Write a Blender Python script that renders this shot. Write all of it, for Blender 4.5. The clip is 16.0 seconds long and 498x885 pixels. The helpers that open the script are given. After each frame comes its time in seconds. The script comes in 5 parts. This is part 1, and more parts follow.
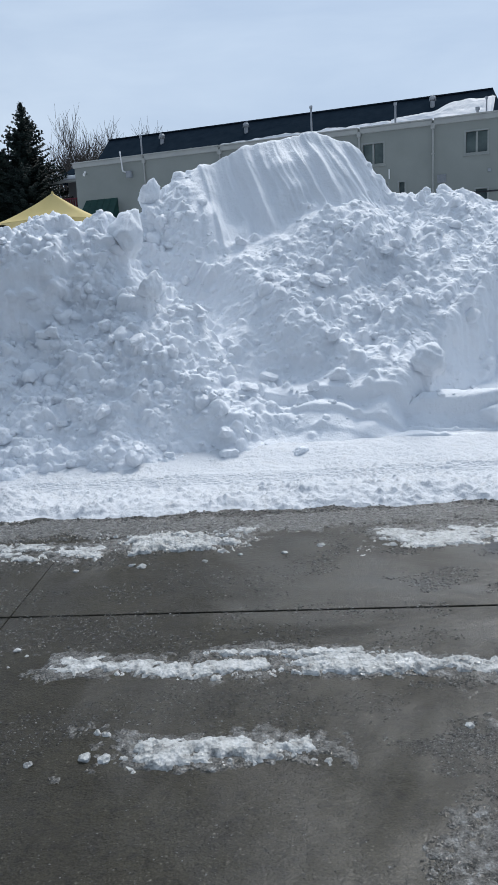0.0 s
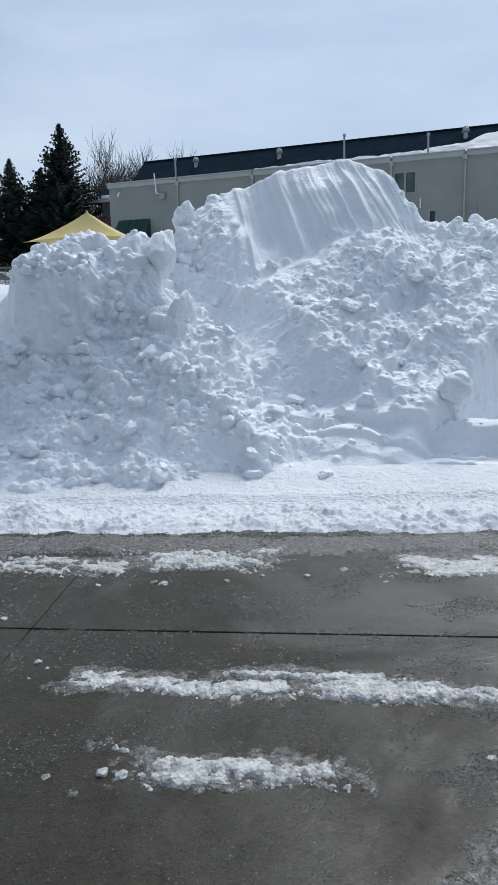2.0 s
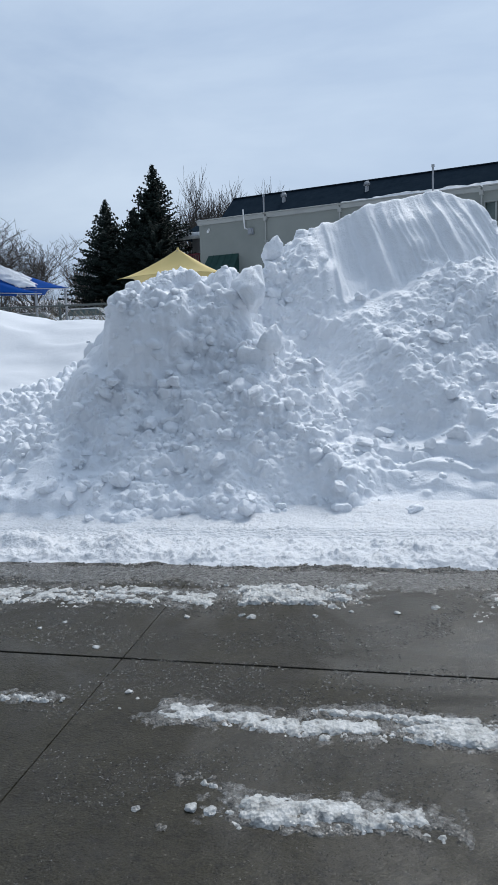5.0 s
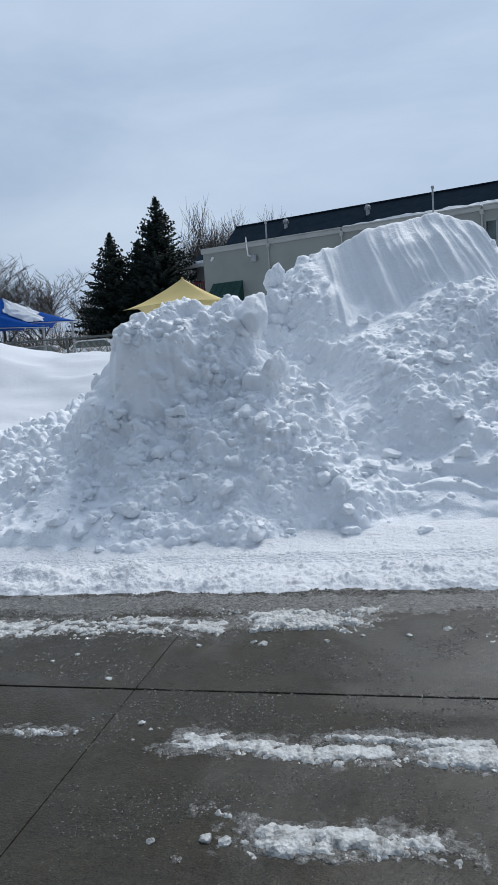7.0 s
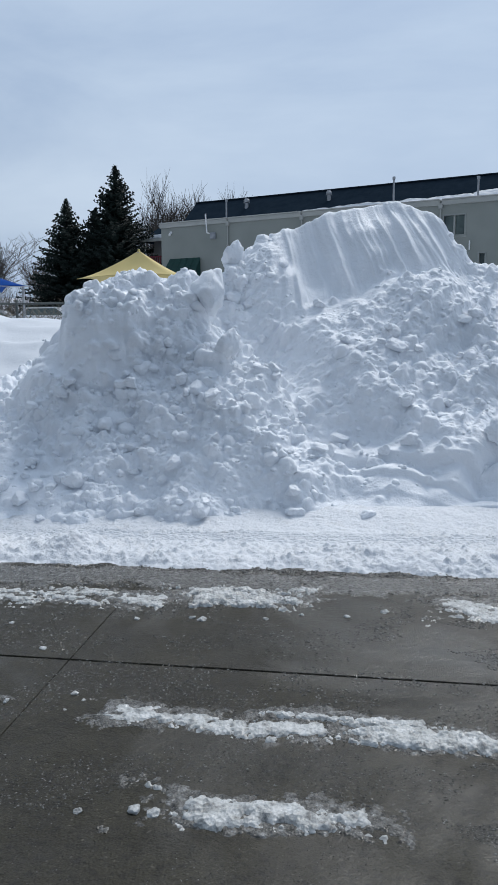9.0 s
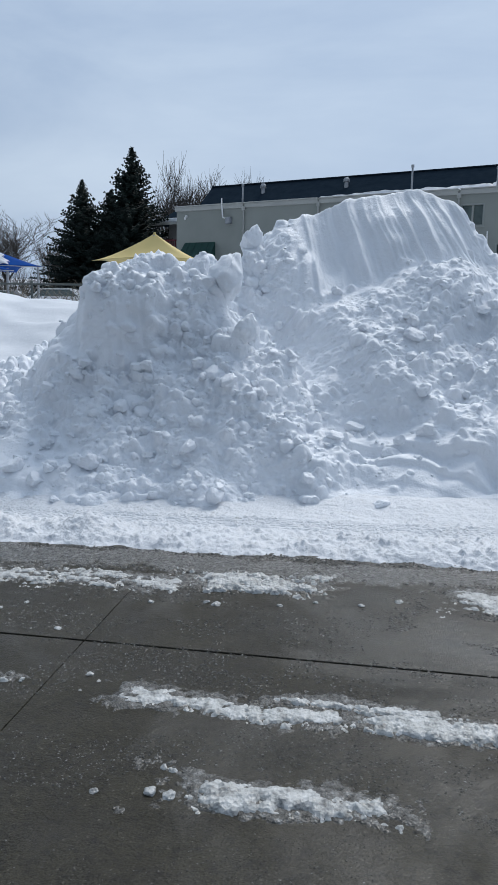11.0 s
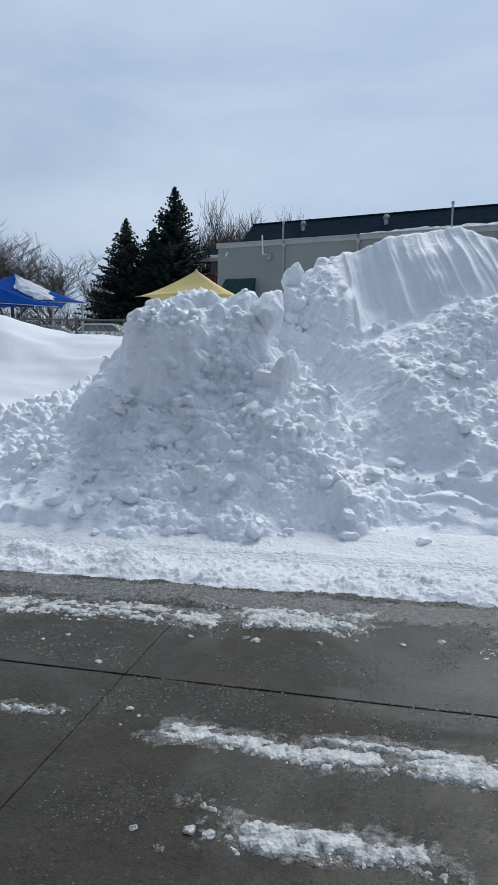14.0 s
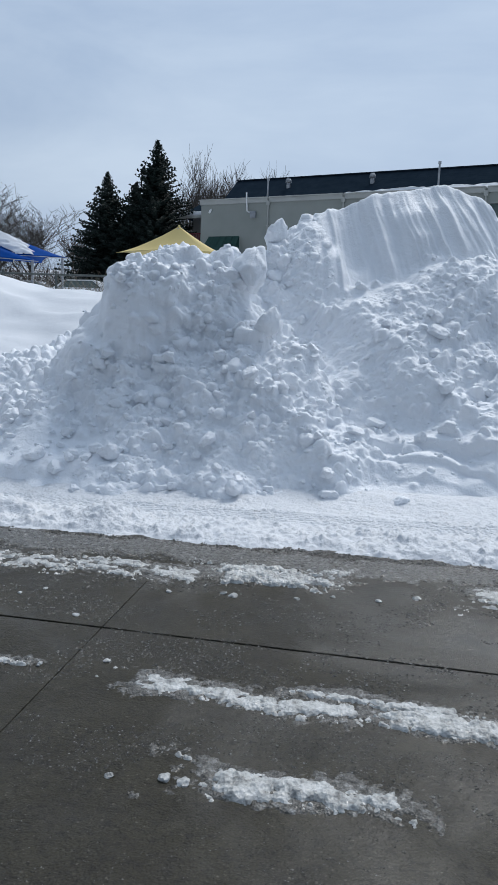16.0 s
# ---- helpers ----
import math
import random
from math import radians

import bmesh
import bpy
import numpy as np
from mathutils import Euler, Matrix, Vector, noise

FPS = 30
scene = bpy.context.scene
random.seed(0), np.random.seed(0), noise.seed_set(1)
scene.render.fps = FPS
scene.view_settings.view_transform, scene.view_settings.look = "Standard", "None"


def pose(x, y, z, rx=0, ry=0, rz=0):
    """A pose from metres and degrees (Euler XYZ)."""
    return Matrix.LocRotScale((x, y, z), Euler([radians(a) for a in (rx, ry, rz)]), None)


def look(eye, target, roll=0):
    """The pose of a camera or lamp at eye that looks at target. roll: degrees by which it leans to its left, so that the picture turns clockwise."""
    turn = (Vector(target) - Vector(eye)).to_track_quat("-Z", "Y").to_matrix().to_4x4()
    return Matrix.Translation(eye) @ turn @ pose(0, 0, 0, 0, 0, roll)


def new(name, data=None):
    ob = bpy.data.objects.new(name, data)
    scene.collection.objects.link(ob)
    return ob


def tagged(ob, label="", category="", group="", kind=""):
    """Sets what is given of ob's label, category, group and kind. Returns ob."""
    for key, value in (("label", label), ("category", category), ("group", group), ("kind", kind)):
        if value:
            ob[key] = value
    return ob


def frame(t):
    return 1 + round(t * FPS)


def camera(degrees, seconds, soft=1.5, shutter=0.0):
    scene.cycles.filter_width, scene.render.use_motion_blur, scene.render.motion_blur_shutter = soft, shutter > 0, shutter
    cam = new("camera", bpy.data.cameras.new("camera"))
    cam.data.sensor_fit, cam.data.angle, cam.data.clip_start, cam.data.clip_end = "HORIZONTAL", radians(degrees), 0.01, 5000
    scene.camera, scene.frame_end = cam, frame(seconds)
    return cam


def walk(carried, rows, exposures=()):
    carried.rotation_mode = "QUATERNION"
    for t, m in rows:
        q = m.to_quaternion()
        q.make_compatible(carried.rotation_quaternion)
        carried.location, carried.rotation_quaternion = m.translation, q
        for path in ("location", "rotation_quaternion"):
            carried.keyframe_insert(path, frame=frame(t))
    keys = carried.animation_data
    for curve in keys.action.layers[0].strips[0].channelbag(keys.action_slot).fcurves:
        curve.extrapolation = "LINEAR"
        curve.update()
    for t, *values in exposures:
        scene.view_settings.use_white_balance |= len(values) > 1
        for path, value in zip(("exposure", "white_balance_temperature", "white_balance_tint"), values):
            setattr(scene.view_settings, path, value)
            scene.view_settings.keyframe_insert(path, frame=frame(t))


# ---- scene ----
cam = camera(36.2, 16.0)
PATH = [
    (0, (-0.001, -0.007, 1.598), (-0.007, 1.946, 1.166), -3.0),
    (0.5, (-0.014, 0.006, 1.598), (0.073, 1.967, 1.211), -2.0),
    (1, (-0.026, -0.007, 1.595), (0.009, 1.956, 1.216), -1.5),
    (1.5, (-0.028, -0.016, 1.598), (-0.056, 1.948, 1.217), -1.2),
    (2, (-0.029, -0.021, 1.594), (-0.09, 1.943, 1.221), -1.2),
    (2.5, (-0.033, -0.021, 1.593), (-0.113, 1.944, 1.227), -1.2),
    (3, (-0.036, -0.014, 1.591), (-0.134, 1.949, 1.22), -1.1),
    (3.5, (-0.026, -0.004, 1.588), (-0.153, 1.955, 1.205), -1.2),
    (4, (-0.049, -0.023, 1.604), (-0.249, 1.934, 1.244), -0.8),
    (4.5, (-0.051, -0.021, 1.607), (-0.31, 1.936, 1.285), -1.1),
    (7, (-0.013, -0.053, 1.624), (-0.322, 1.911, 1.403), -3.9),
    (7.5, (-0.028, -0.048, 1.624), (-0.355, 1.912, 1.395), -3.8),
    (8, (-0.011, -0.031, 1.609), (-0.246, 1.939, 1.356), -2.0),
    (10.5, (-0.069, -0.018, 1.587), (-0.241, 1.952, 1.288), 0.7),
    (11, (-0.082, -0.011, 1.586), (-0.279, 1.955, 1.275), 1.2),
    (11.5, (-0.103, -0.009, 1.594), (-0.364, 1.951, 1.289), 1.9),
    (12, (-0.096, -0.006, 1.59), (-0.393, 1.949, 1.285), 1.8),
    (12.5, (-0.089, -0.02, 1.594), (-0.385, 1.936, 1.305), 1.5),
    (13, (-0.091, -0.038, 1.598), (-0.391, 1.922, 1.337), 1.3),
    (13.5, (-0.089, -0.039, 1.599), (-0.391, 1.924, 1.361), 1.3),
    (14, (-0.096, -0.036, 1.599), (-0.396, 1.929, 1.374), 1.3),
    (14.5, (-0.089, -0.025, 1.596), (-0.388, 1.938, 1.357), 0.7),
    (15, (-0.086, -0.015, 1.577), (-0.376, 1.944, 1.302), 0.7),
    (15.5, (-0.093, -0.02, 1.581), (-0.33, 1.947, 1.31), 1.3),
    (16, (-0.091, -0.013, 1.569), (-0.337, 1.945, 1.244), 2.3),
]
walk(cam, [(t, look(eye, target, roll)) for t, eye, target, roll in PATH],
     exposures=[(0.0, 0.14), (4.0, 0.14), (7.0, 0.03), (16.0, 0.03)])

# ---- sky, sun, exposure ----
SUN_AZ, SUN_EL = 26.0, 54.0      # degrees right of +y, and above the horizon
world = bpy.data.worlds.new("winter_sky")
scene.world = world
world.use_nodes = True
wn, wl = world.node_tree.nodes, world.node_tree.links
wn.clear()
sky = wn.new("ShaderNodeTexSky")
sky.sky_type, sky.sun_disc = "NISHITA", False
sky.sun_elevation, sky.sun_rotation = radians(SUN_EL), radians(SUN_AZ)
sky.air_density, sky.dust_density, sky.ozone_density = 1.0, 1.5, 1.5
skyk = wn.new("ShaderNodeVectorMath"); skyk.operation = "SCALE"; skyk.inputs["Scale"].default_value = 0.10
wl.new(sky.outputs[0], skyk.inputs[0])
wtc = wn.new("ShaderNodeTexCoord")
wmap = wn.new("ShaderNodeMapping"); wmap.inputs["Scale"].default_value = (1.0, 1.0, 3.2)
wl.new(wtc.outputs["Generated"], wmap.inputs[0])
cloud = wn.new("ShaderNodeTexNoise")
cloud.inputs["Scale"].default_value, cloud.inputs["Detail"].default_value, cloud.inputs["Roughness"].default_value = 1.9, 6.0, 0.55
cloud.inputs["Distortion"].default_value = 0.3
wl.new(wmap.outputs[0], cloud.inputs["Vector"])
cover = wn.new("ShaderNodeValToRGB")
cover.color_ramp.elements[0].position, cover.color_ramp.elements[0].color = 0.24, (0.80, 0.80, 0.80, 1)
cover.color_ramp.elements[1].position, cover.color_ramp.elements[1].color = 0.48, (0.97, 0.97, 0.97, 1)
wl.new(cloud.outputs["Fac"], cover.inputs[0])
shade = wn.new("ShaderNodeValToRGB")
shade.color_ramp.elements[0].position, shade.color_ramp.elements[0].color = 0.30, (0.375, 0.49, 0.67, 1)
shade.color_ramp.elements[1].position, shade.color_ramp.elements[1].color = 0.72, (0.565, 0.68, 0.83, 1)
wl.new(cloud.outputs["Fac"], shade.inputs[0])
wmix = wn.new("ShaderNodeMix"); wmix.data_type = "RGBA"
wl.new(cover.outputs[0], wmix.inputs["Factor"])
wl.new(skyk.outputs[0], wmix.inputs["A"]); wl.new(shade.outputs[0], wmix.inputs["B"])
# the thin cloud glows towards the sun and is duller away from it
wdot = wn.new("ShaderNodeVectorMath"); wdot.operation = "DOT_PRODUCT"
wl.new(wtc.outputs["Generated"], wdot.inputs[0])
wdot.inputs[1].default_value = (math.sin(radians(SUN_AZ)) * math.cos(radians(SUN_EL)), math.cos(radians(SUN_AZ)) * math.cos(radians(SUN_EL)), math.sin(radians(SUN_EL)))
wglow = wn.new("ShaderNodeMapRange")
wglow.interpolation_type = "SMOOTHSTEP"
for _k, _v in (("From Min", -0.9), ("From Max", 0.95), ("To Min", 0.22), ("To Max", 1.05)):
    wglow.inputs[_k].default_value = _v
wl.new(wdot.outputs["Value"], wglow.inputs["Value"])
wbg = wn.new("ShaderNodeBackground"); wl.new(wglow.outputs[0], wbg.inputs["Strength"])
wl.new(wmix.outputs["Result"], wbg.inputs["Color"])
wout = wn.new("ShaderNodeOutputWorld"); wl.new(wbg.outputs[0], wout.inputs["Surface"])

sun_data = bpy.data.lights.new("sun", "SUN")
sun_data.energy, sun_data.angle, sun_data.color = 2.3, radians(22.0), (1.0, 0.97, 0.93)
sun = new("sun", sun_data)
_az, _el = radians(SUN_AZ), radians(SUN_EL)
_dir = Vector((math.sin(_az) * math.cos(_el), math.cos(_az) * math.cos(_el), math.sin(_el)))
sun.matrix_world = look(_dir * 60, (0, 0, 0))

# ---- materials ----


class Mat:
    """A node material with a Principled shader and short ways to add noise, ramps and bump."""

    def __init__(self, name, color, rough=0.6, metal=0.0, spec=0.5):
        self.m = bpy.data.materials.new(name)
        self.m.use_nodes = True
        self.n, self.l = self.m.node_tree.nodes, self.m.node_tree.links
        self.b = self.n["Principled BSDF"]
        self.b.inputs["Base Color"].default_value = (*color, 1)
        self.b.inputs["Roughness"].default_value = rough
        self.b.inputs["Metallic"].default_value = metal
        self.b.inputs["Specular IOR Level"].default_value = spec
        self.pos = self.n.new("ShaderNodeNewGeometry").outputs["Position"]
        self.height = None

    def noise(self, scale, detail=4, rough=0.55, vec=None, distort=0.0):
        k = self.n.new("ShaderNodeTexNoise")
        k.inputs["Scale"].default_value, k.inputs["Detail"].default_value = scale, detail
        k.inputs["Roughness"].default_value, k.inputs["Distortion"].default_value = rough, distort
        self.l.new(vec if vec is not None else self.pos, k.inputs["Vector"])
        return k.outputs["Fac"]

    def voronoi(self, scale, vec=None, feature="F1"):
        k = self.n.new("ShaderNodeTexVoronoi")
        k.feature = feature
        k.inputs["Scale"].default_value = scale
        self.l.new(vec if vec is not None else self.pos, k.inputs["Vector"])
        return k.outputs["Distance"]

    def ramp(self, fac, *stops):
        k = self.n.new("ShaderNodeValToRGB")
        e = k.color_ramp.elements
        while len(e) < len(stops):
            e.new(0.5)
        for el, (p, c) in zip(e, stops):
            el.position = p
            el.color = (*c, 1) if isinstance(c, tuple) else (c, c, c, 1)
        self.l.new(fac, k.inputs[0])
        return k.outputs[0]

    def mix(self, fac, a, b, blend="MIX"):
        k = self.n.new("ShaderNodeMix")
        k.data_type, k.blend_type = "RGBA", blend
        for s, v in (("Factor", fac), ("A", a), ("B", b)):
            if isinstance(v, tuple):
                k.inputs[s].default_value = (*v, 1)
            elif isinstance(v, float):
                k.inputs[s].default_value = v
            else:
                self.l.new(v, k.inputs[s])
        return k.outputs["Result"]

    def math(self, op, a, b):
        k = self.n.new("ShaderNodeMath")
        k.operation = op
        for i, v in enumerate((a, b)):
            if isinstance(v, (int, float)):
                k.inputs[i].default_value = v
            else:
                self.l.new(v, k.inputs[i])
        return k.outputs[0]

    def color(self, c):
        self.l.new(c, self.b.inputs["Base Color"])

    def rough(self, r):
        self.l.new(r, self.b.inputs["Roughness"])

    def bump(self, h, strength=0.3, dist=0.02):
        k = self.n.new("ShaderNodeBump")
        k.inputs["Strength"].default_value, k.inputs["Distance"].default_value = strength, dist
        self.l.new(h, k.inputs["Height"])
        if self.height is not None:
            self.l.new(self.height, k.inputs["Normal"])
        self.height = k.outputs[0]
        self.l.new(self.height, self.b.inputs["Normal"])

    def random(self):
        return self.n.new("ShaderNodeObjectInfo").outputs["Random"]

    def island(self):
        return self.n.new("ShaderNodeNewGeometry").outputs["Random Per Island"]


def simple(name, c1, c2, scale=3.0, rough=0.7, metal=0.0, bump=0.15, dist=0.01, fine=40.0, spec=0.4):
    m = Mat(name, c1, rough, metal, spec)
    m.color(m.ramp(m.noise(scale, 6), (0.3, c1), (0.7, c2)))
    m.rough(m.ramp(m.noise(scale * 2.3, 3), (0.3, max(rough - 0.1, 0.02)), (0.7, min(rough + 0.1, 1.0))))
    if bump:
        m.bump(m.noise(fine, 4), bump, dist)
    return m.m


def snow_material(name, dirt=0.0, clean=(0.80, 0.825, 0.86), grain=1.0):
    m = Mat(name, clean, 0.55, 0.0, 0.25)
    world = m.pos
    base = m.ramp(m.noise(1.3, 5, 0.55, world), (0.35, (clean[0] * 0.96, clean[1] * 0.965, clean[2] * 0.97)), (0.65, clean))
    if dirt:
        spots = m.ramp(m.noise(9.0, 8, 0.7, world), (0.52, 0.0), (0.70, 1.0))
        far = m.ramp(m.noise(2.1, 4, 0.55, world), (0.40, 0.0), (0.72, 1.0))
        base = m.mix(m.math("MULTIPLY", m.math("MULTIPLY", spots, far), dirt), base, (0.42, 0.39, 0.34))
    m.color(base)
    m.rough(m.ramp(m.noise(30, 3, 0.5, world), (0.3, 0.45), (0.7, 0.75)))
    m.bump(m.noise(13, 8, 0.66, world), 0.42 * grain, 0.035)
    m.bump(m.voronoi(50, world), 0.28 * grain, 0.010)
    m.bump(m.noise(140, 4, 0.65, world), 0.35 * grain, 0.004)
    return m.m


SNOW = snow_material("packed_snow", 0.0, (0.80, 0.83, 0.872), 1.0)
SNOW_FIELD = snow_material("drifted_snow", 0.0, (0.65, 0.68, 0.72), 0.6)
SNOW_LOT = snow_material("trodden_snow", 0.35, (0.67, 0.695, 0.73), 1.2)


def slush_material():
    m = Mat("wet_slush", (0.78, 0.79, 0.80), 0.35, 0.0, 0.5)
    c = m.ramp(m.noise(22, 7, 0.65), (0.30, (0.16, 0.16, 0.155)), (0.47, (0.40, 0.41, 0.405)), (0.66, (0.60, 0.61, 0.61)))
    m.color(c)
    m.rough(m.ramp(m.noise(60, 4), (0.35, 0.16), (0.65, 0.55)))
    m.bump(m.voronoi(70), 0.5, 0.012)
    m.bump(m.noise(180, 4, 0.65), 0.5, 0.005)
    return m.m


SLUSH = slush_material()


def thin_slush_material():
    m = Mat("watery_slush", (0.3, 0.3, 0.29), 0.25, 0.0, 0.4)
    m.color(m.ramp(m.noise(30, 7, 0.7), (0.38, (0.035, 0.033, 0.028)), (0.55, (0.12, 0.118, 0.11)), (0.74, (0.40, 0.41, 0.41))))
    m.rough(m.ramp(m.noise(70, 4), (0.35, 0.12), (0.65, 0.5)))
    m.bump(m.voronoi(110), 0.6, 0.008)
    m.bump(m.noise(220, 4, 0.65), 0.5, 0.004)
    return m.m


SLUSH_THIN = thin_slush_material()


def ice_material():
    m = Mat("clear_ice_grains", (0.05, 0.05, 0.048), 0.1, 0.0, 0.6)
    m.color(m.ramp(m.island(), (0.0, (0.022, 0.021, 0.018)), (0.5, (0.055, 0.053, 0.047)), (0.86, (0.11, 0.107, 0.098)), (1.0, (0.22, 0.22, 0.215))))
    m.rough(m.ramp(m.island(), (0.0, 0.10), (1.0, 0.32)))
    return m.m


ICE = ice_material()


def concrete_material():
    m = Mat("wet_concrete", (0.04, 0.036, 0.032), 0.3, 0.0, 0.36)
    world = m.pos
    c = m.ramp(m.noise(0.7, 6, 0.6, world), (0.30, (0.038, 0.034, 0.020)), (0.52, (0.050, 0.045, 0.028)), (0.75, (0.067, 0.060, 0.039)))
    blot = m.ramp(m.noise(3.5, 8, 0.68, world), (0.42, 0.0), (0.66, 1.0))
    c = m.mix(m.math("MULTIPLY", blot, 0.55), c, (0.018, 0.015, 0.010))
    pale = m.ramp(m.noise(7.0, 9, 0.72, world), (0.48, 0.0), (0.80, 1.0))
    c = m.mix(m.math("MULTIPLY", pale, 0.4), c, (0.085, 0.080, 0.066))
    stones = m.ramp(m.voronoi(42, world), (0.10, 1.0), (0.24, 0.0))
    few = m.ramp(m.noise(11, 3, 0.5, world), (0.46, 0.0), (0.60, 1.0))
    c = m.mix(m.math("MULTIPLY", m.math("MULTIPLY", stones, few), 0.8), c, (0.20, 0.19, 0.155))
    chips = m.ramp(m.voronoi(88, world), (0.14, 1.0), (0.30, 0.0))
    c = m.mix(m.math("MULTIPLY", chips, m.ramp(m.noise(5, 5, 0.6, world), (0.40, 0.0), (0.62, 0.9))), c, (0.13, 0.122, 0.095))
    pits = m.ramp(m.noise(26, 6, 0.7, world), (0.50, 0.0), (0.64, 1.0))
    c = m.mix(m.math("MULTIPLY", pits, 0.7), c, (0.007, 0.006, 0.005))
    grain = m.ramp(m.noise(150, 4, 0.75, world), (0.40, 0.0), (0.60, 1.0))
    c = m.mix(m.math("MULTIPLY", grain, 0.75), c, (0.008, 0.007, 0.006))
    m.color(c)
    # a film of meltwater lies in shallow pools, most of it on the lower, eastern side of the lot
    xyz = m.n.new("ShaderNodeSeparateXYZ")
    m.l.new(world, xyz.inputs[0])
    east = m.math("MULTIPLY", m.math("ADD", xyz.outputs["X"], -0.25), 0.12)
    level = m.math("ADD", m.math("MULTIPLY", m.math("ADD", m.noise(0.75, 7, 0.6, world, 0.6), 0.03), 0.95), m.math("MINIMUM", m.math("MAXIMUM", east, -0.14), 0.17))
    pool = m.ramp(level, (0.42, 0.0), (0.74, 1.0))
    dry = m.math("SUBTRACT", 1.0, pool)
    icy = m.ramp(m.noise(2.6, 9, 0.74, world), (0.36, 0.0), (0.72, 1.0))
    r = m.ramp(m.noise(1.8, 6, 0.65, world), (0.35, 0.58), (0.65, 0.38))
    m.rough(m.mix(pool, r, (0.25, 0.25, 0.25)))
    m.bump(m.math("MULTIPLY", m.noise(48, 7, 0.7, world), m.math("MULTIPLY", icy, dry)), 0.9, 0.014)
    m.bump(m.math("MULTIPLY", m.voronoi(100, world), m.math("MULTIPLY", icy, dry)), 0.8, 0.007)
    m.bump(m.math("MULTIPLY", m.noise(120, 5, 0.72, world), m.math("ADD", dry, 0.12)), 0.30, 0.0025)
    m.l.new(m.ramp(pool, (0.0, 0.22), (1.0, 0.85)), m.b.inputs["Specular IOR Level"])
    return m.m


CONCRETE = concrete_material()
JOINT = simple("joint_filler", (0.012, 0.011, 0.010), (0.03, 0.028, 0.025), 8, 0.5)
SIDING = simple("painted_wall_panel", (0.225, 0.243, 0.225), (0.262, 0.280, 0.260), 0.6, 0.75, bump=0.08, fine=25)
FRAME = simple("wall_toned_frame", (0.25, 0.27, 0.26), (0.30, 0.32, 0.30), 2, 0.6)
TRIM = simple("pale_trim", (0.33, 0.34, 0.325), (0.39, 0.40, 0.38), 1.5, 0.6)
SHINGLE = simple("dark_shingles", (0.012, 0.021, 0.032), (0.019, 0.030, 0.043), 2.5, 0.95, bump=0.15, fine=18, spec=0.0)
STEEL = simple("galvanised_steel", (0.42, 0.43, 0.44), (0.55, 0.56, 0.57), 4, 0.4, 0.8)
PIPE_GREY = simple("weathered_pipe", (0.24, 0.26, 0.29), (0.34, 0.36, 0.38), 5, 0.55, 0.3)
PIPE_WHITE = simple("white_pipe", (0.72, 0.72, 0.72), (0.80, 0.80, 0.80), 5, 0.5)
GREEN = simple("green_canvas", (0.006, 0.036, 0.031), (0.011, 0.052, 0.044), 2, 0.8)
RED = simple("red_painted_wood", (0.085, 0.012, 0.022), (0.13, 0.020, 0.030), 3, 0.7)
YELLOW = simple("yellow_shade_cloth", (0.52, 0.42, 0.17), (0.60, 0.49, 0.22), 1.5, 0.8, bump=0.1)
BLUE = simple("blue_shade_cloth", (0.003, 0.050, 0.25), (0.006, 0.072, 0.32), 1.5, 0.85, bump=0.1, spec=0.1)
BARK = simple("grey_bark", (0.045, 0.040, 0.038), (0.085, 0.076, 0.070), 6, 0.9, bump=0.5, fine=30)
NEEDLE_M = Mat("spruce_needles", (0.02, 0.04, 0.03), 0.7, 0.0, 0.2)
NEEDLE_M.color(NEEDLE_M.ramp(NEEDLE_M.island(), (0.0, (0.005, 0.010, 0.009)), (0.6, (0.009, 0.018, 0.015)), (1.0, (0.017, 0.030, 0.025))))
NEEDLES = NEEDLE_M.m
DARK_GAP = simple("dark_opening", (0.012, 0.014, 0.018), (0.025, 0.028, 0.032), 3, 0.6)
FAR_WALL = simple("far_house_siding", (0.22, 0.22, 0.22), (0.27, 0.27, 0.26), 0.5, 0.8)


def glass_material():
    m = Mat("window_glass", (0.020, 0.035, 0.038), 0.06, 0.0, 0.6)
    # pale grey-green tones put the look of reflections into the glass colour
    m.color(m.ramp(m.noise(1.2, 3), (0.35, (0.05, 0.075, 0.078)), (0.7, (0.13, 0.17, 0.165))))
    return m.m


GLASS = glass_material()

# ---- mesh helpers ----


def mesh_object(name, verts, faces, mat, parent=None, label="", smooth=False):
    me = bpy.data.meshes.new(name)
    me.from_pydata(verts, [], faces)
    me.materials.append(mat)
    if smooth:
        me.shade_smooth()
    ob = new(name, me)
    if parent is not None:
        ob.parent = parent
    if label:
        ob["label"] = label
    return ob


def part(name, bm, mat, parent=None, label="", smooth=False):
    me = bpy.data.meshes.new(name)
    bm.to_mesh(me)
    bm.free()
    me.materials.append(mat)
    if smooth:
        me.shade_smooth()
    ob = new(name, me)
    if parent is not None:
        ob.parent = parent
    if label:
        ob["label"] = label
    return ob


def box(bm, x0, x1, y0, y1, z0, z1, bevel=0.0):
    m = Matrix.Translation(((x0 + x1) / 2, (y0 + y1) / 2, (z0 + z1) / 2)) @ Matrix.Diagonal((abs(x1 - x0), abs(y1 - y0), abs(z1 - z0), 1))
    r = bmesh.ops.create_cube(bm, size=1, matrix=m)
    if bevel:
        es = {e for v in r["verts"] for e in v.link_edges}
        bmesh.ops.bevel(bm, geom=list(es), offset=bevel, segments=2, affect="EDGES", profile=0.5)


def boxed(name, dims, mat, parent, label="", bevel=0.01):
    bm = bmesh.new()
    box(bm, *dims, bevel=bevel)
    return part(name, bm, mat, parent, label)


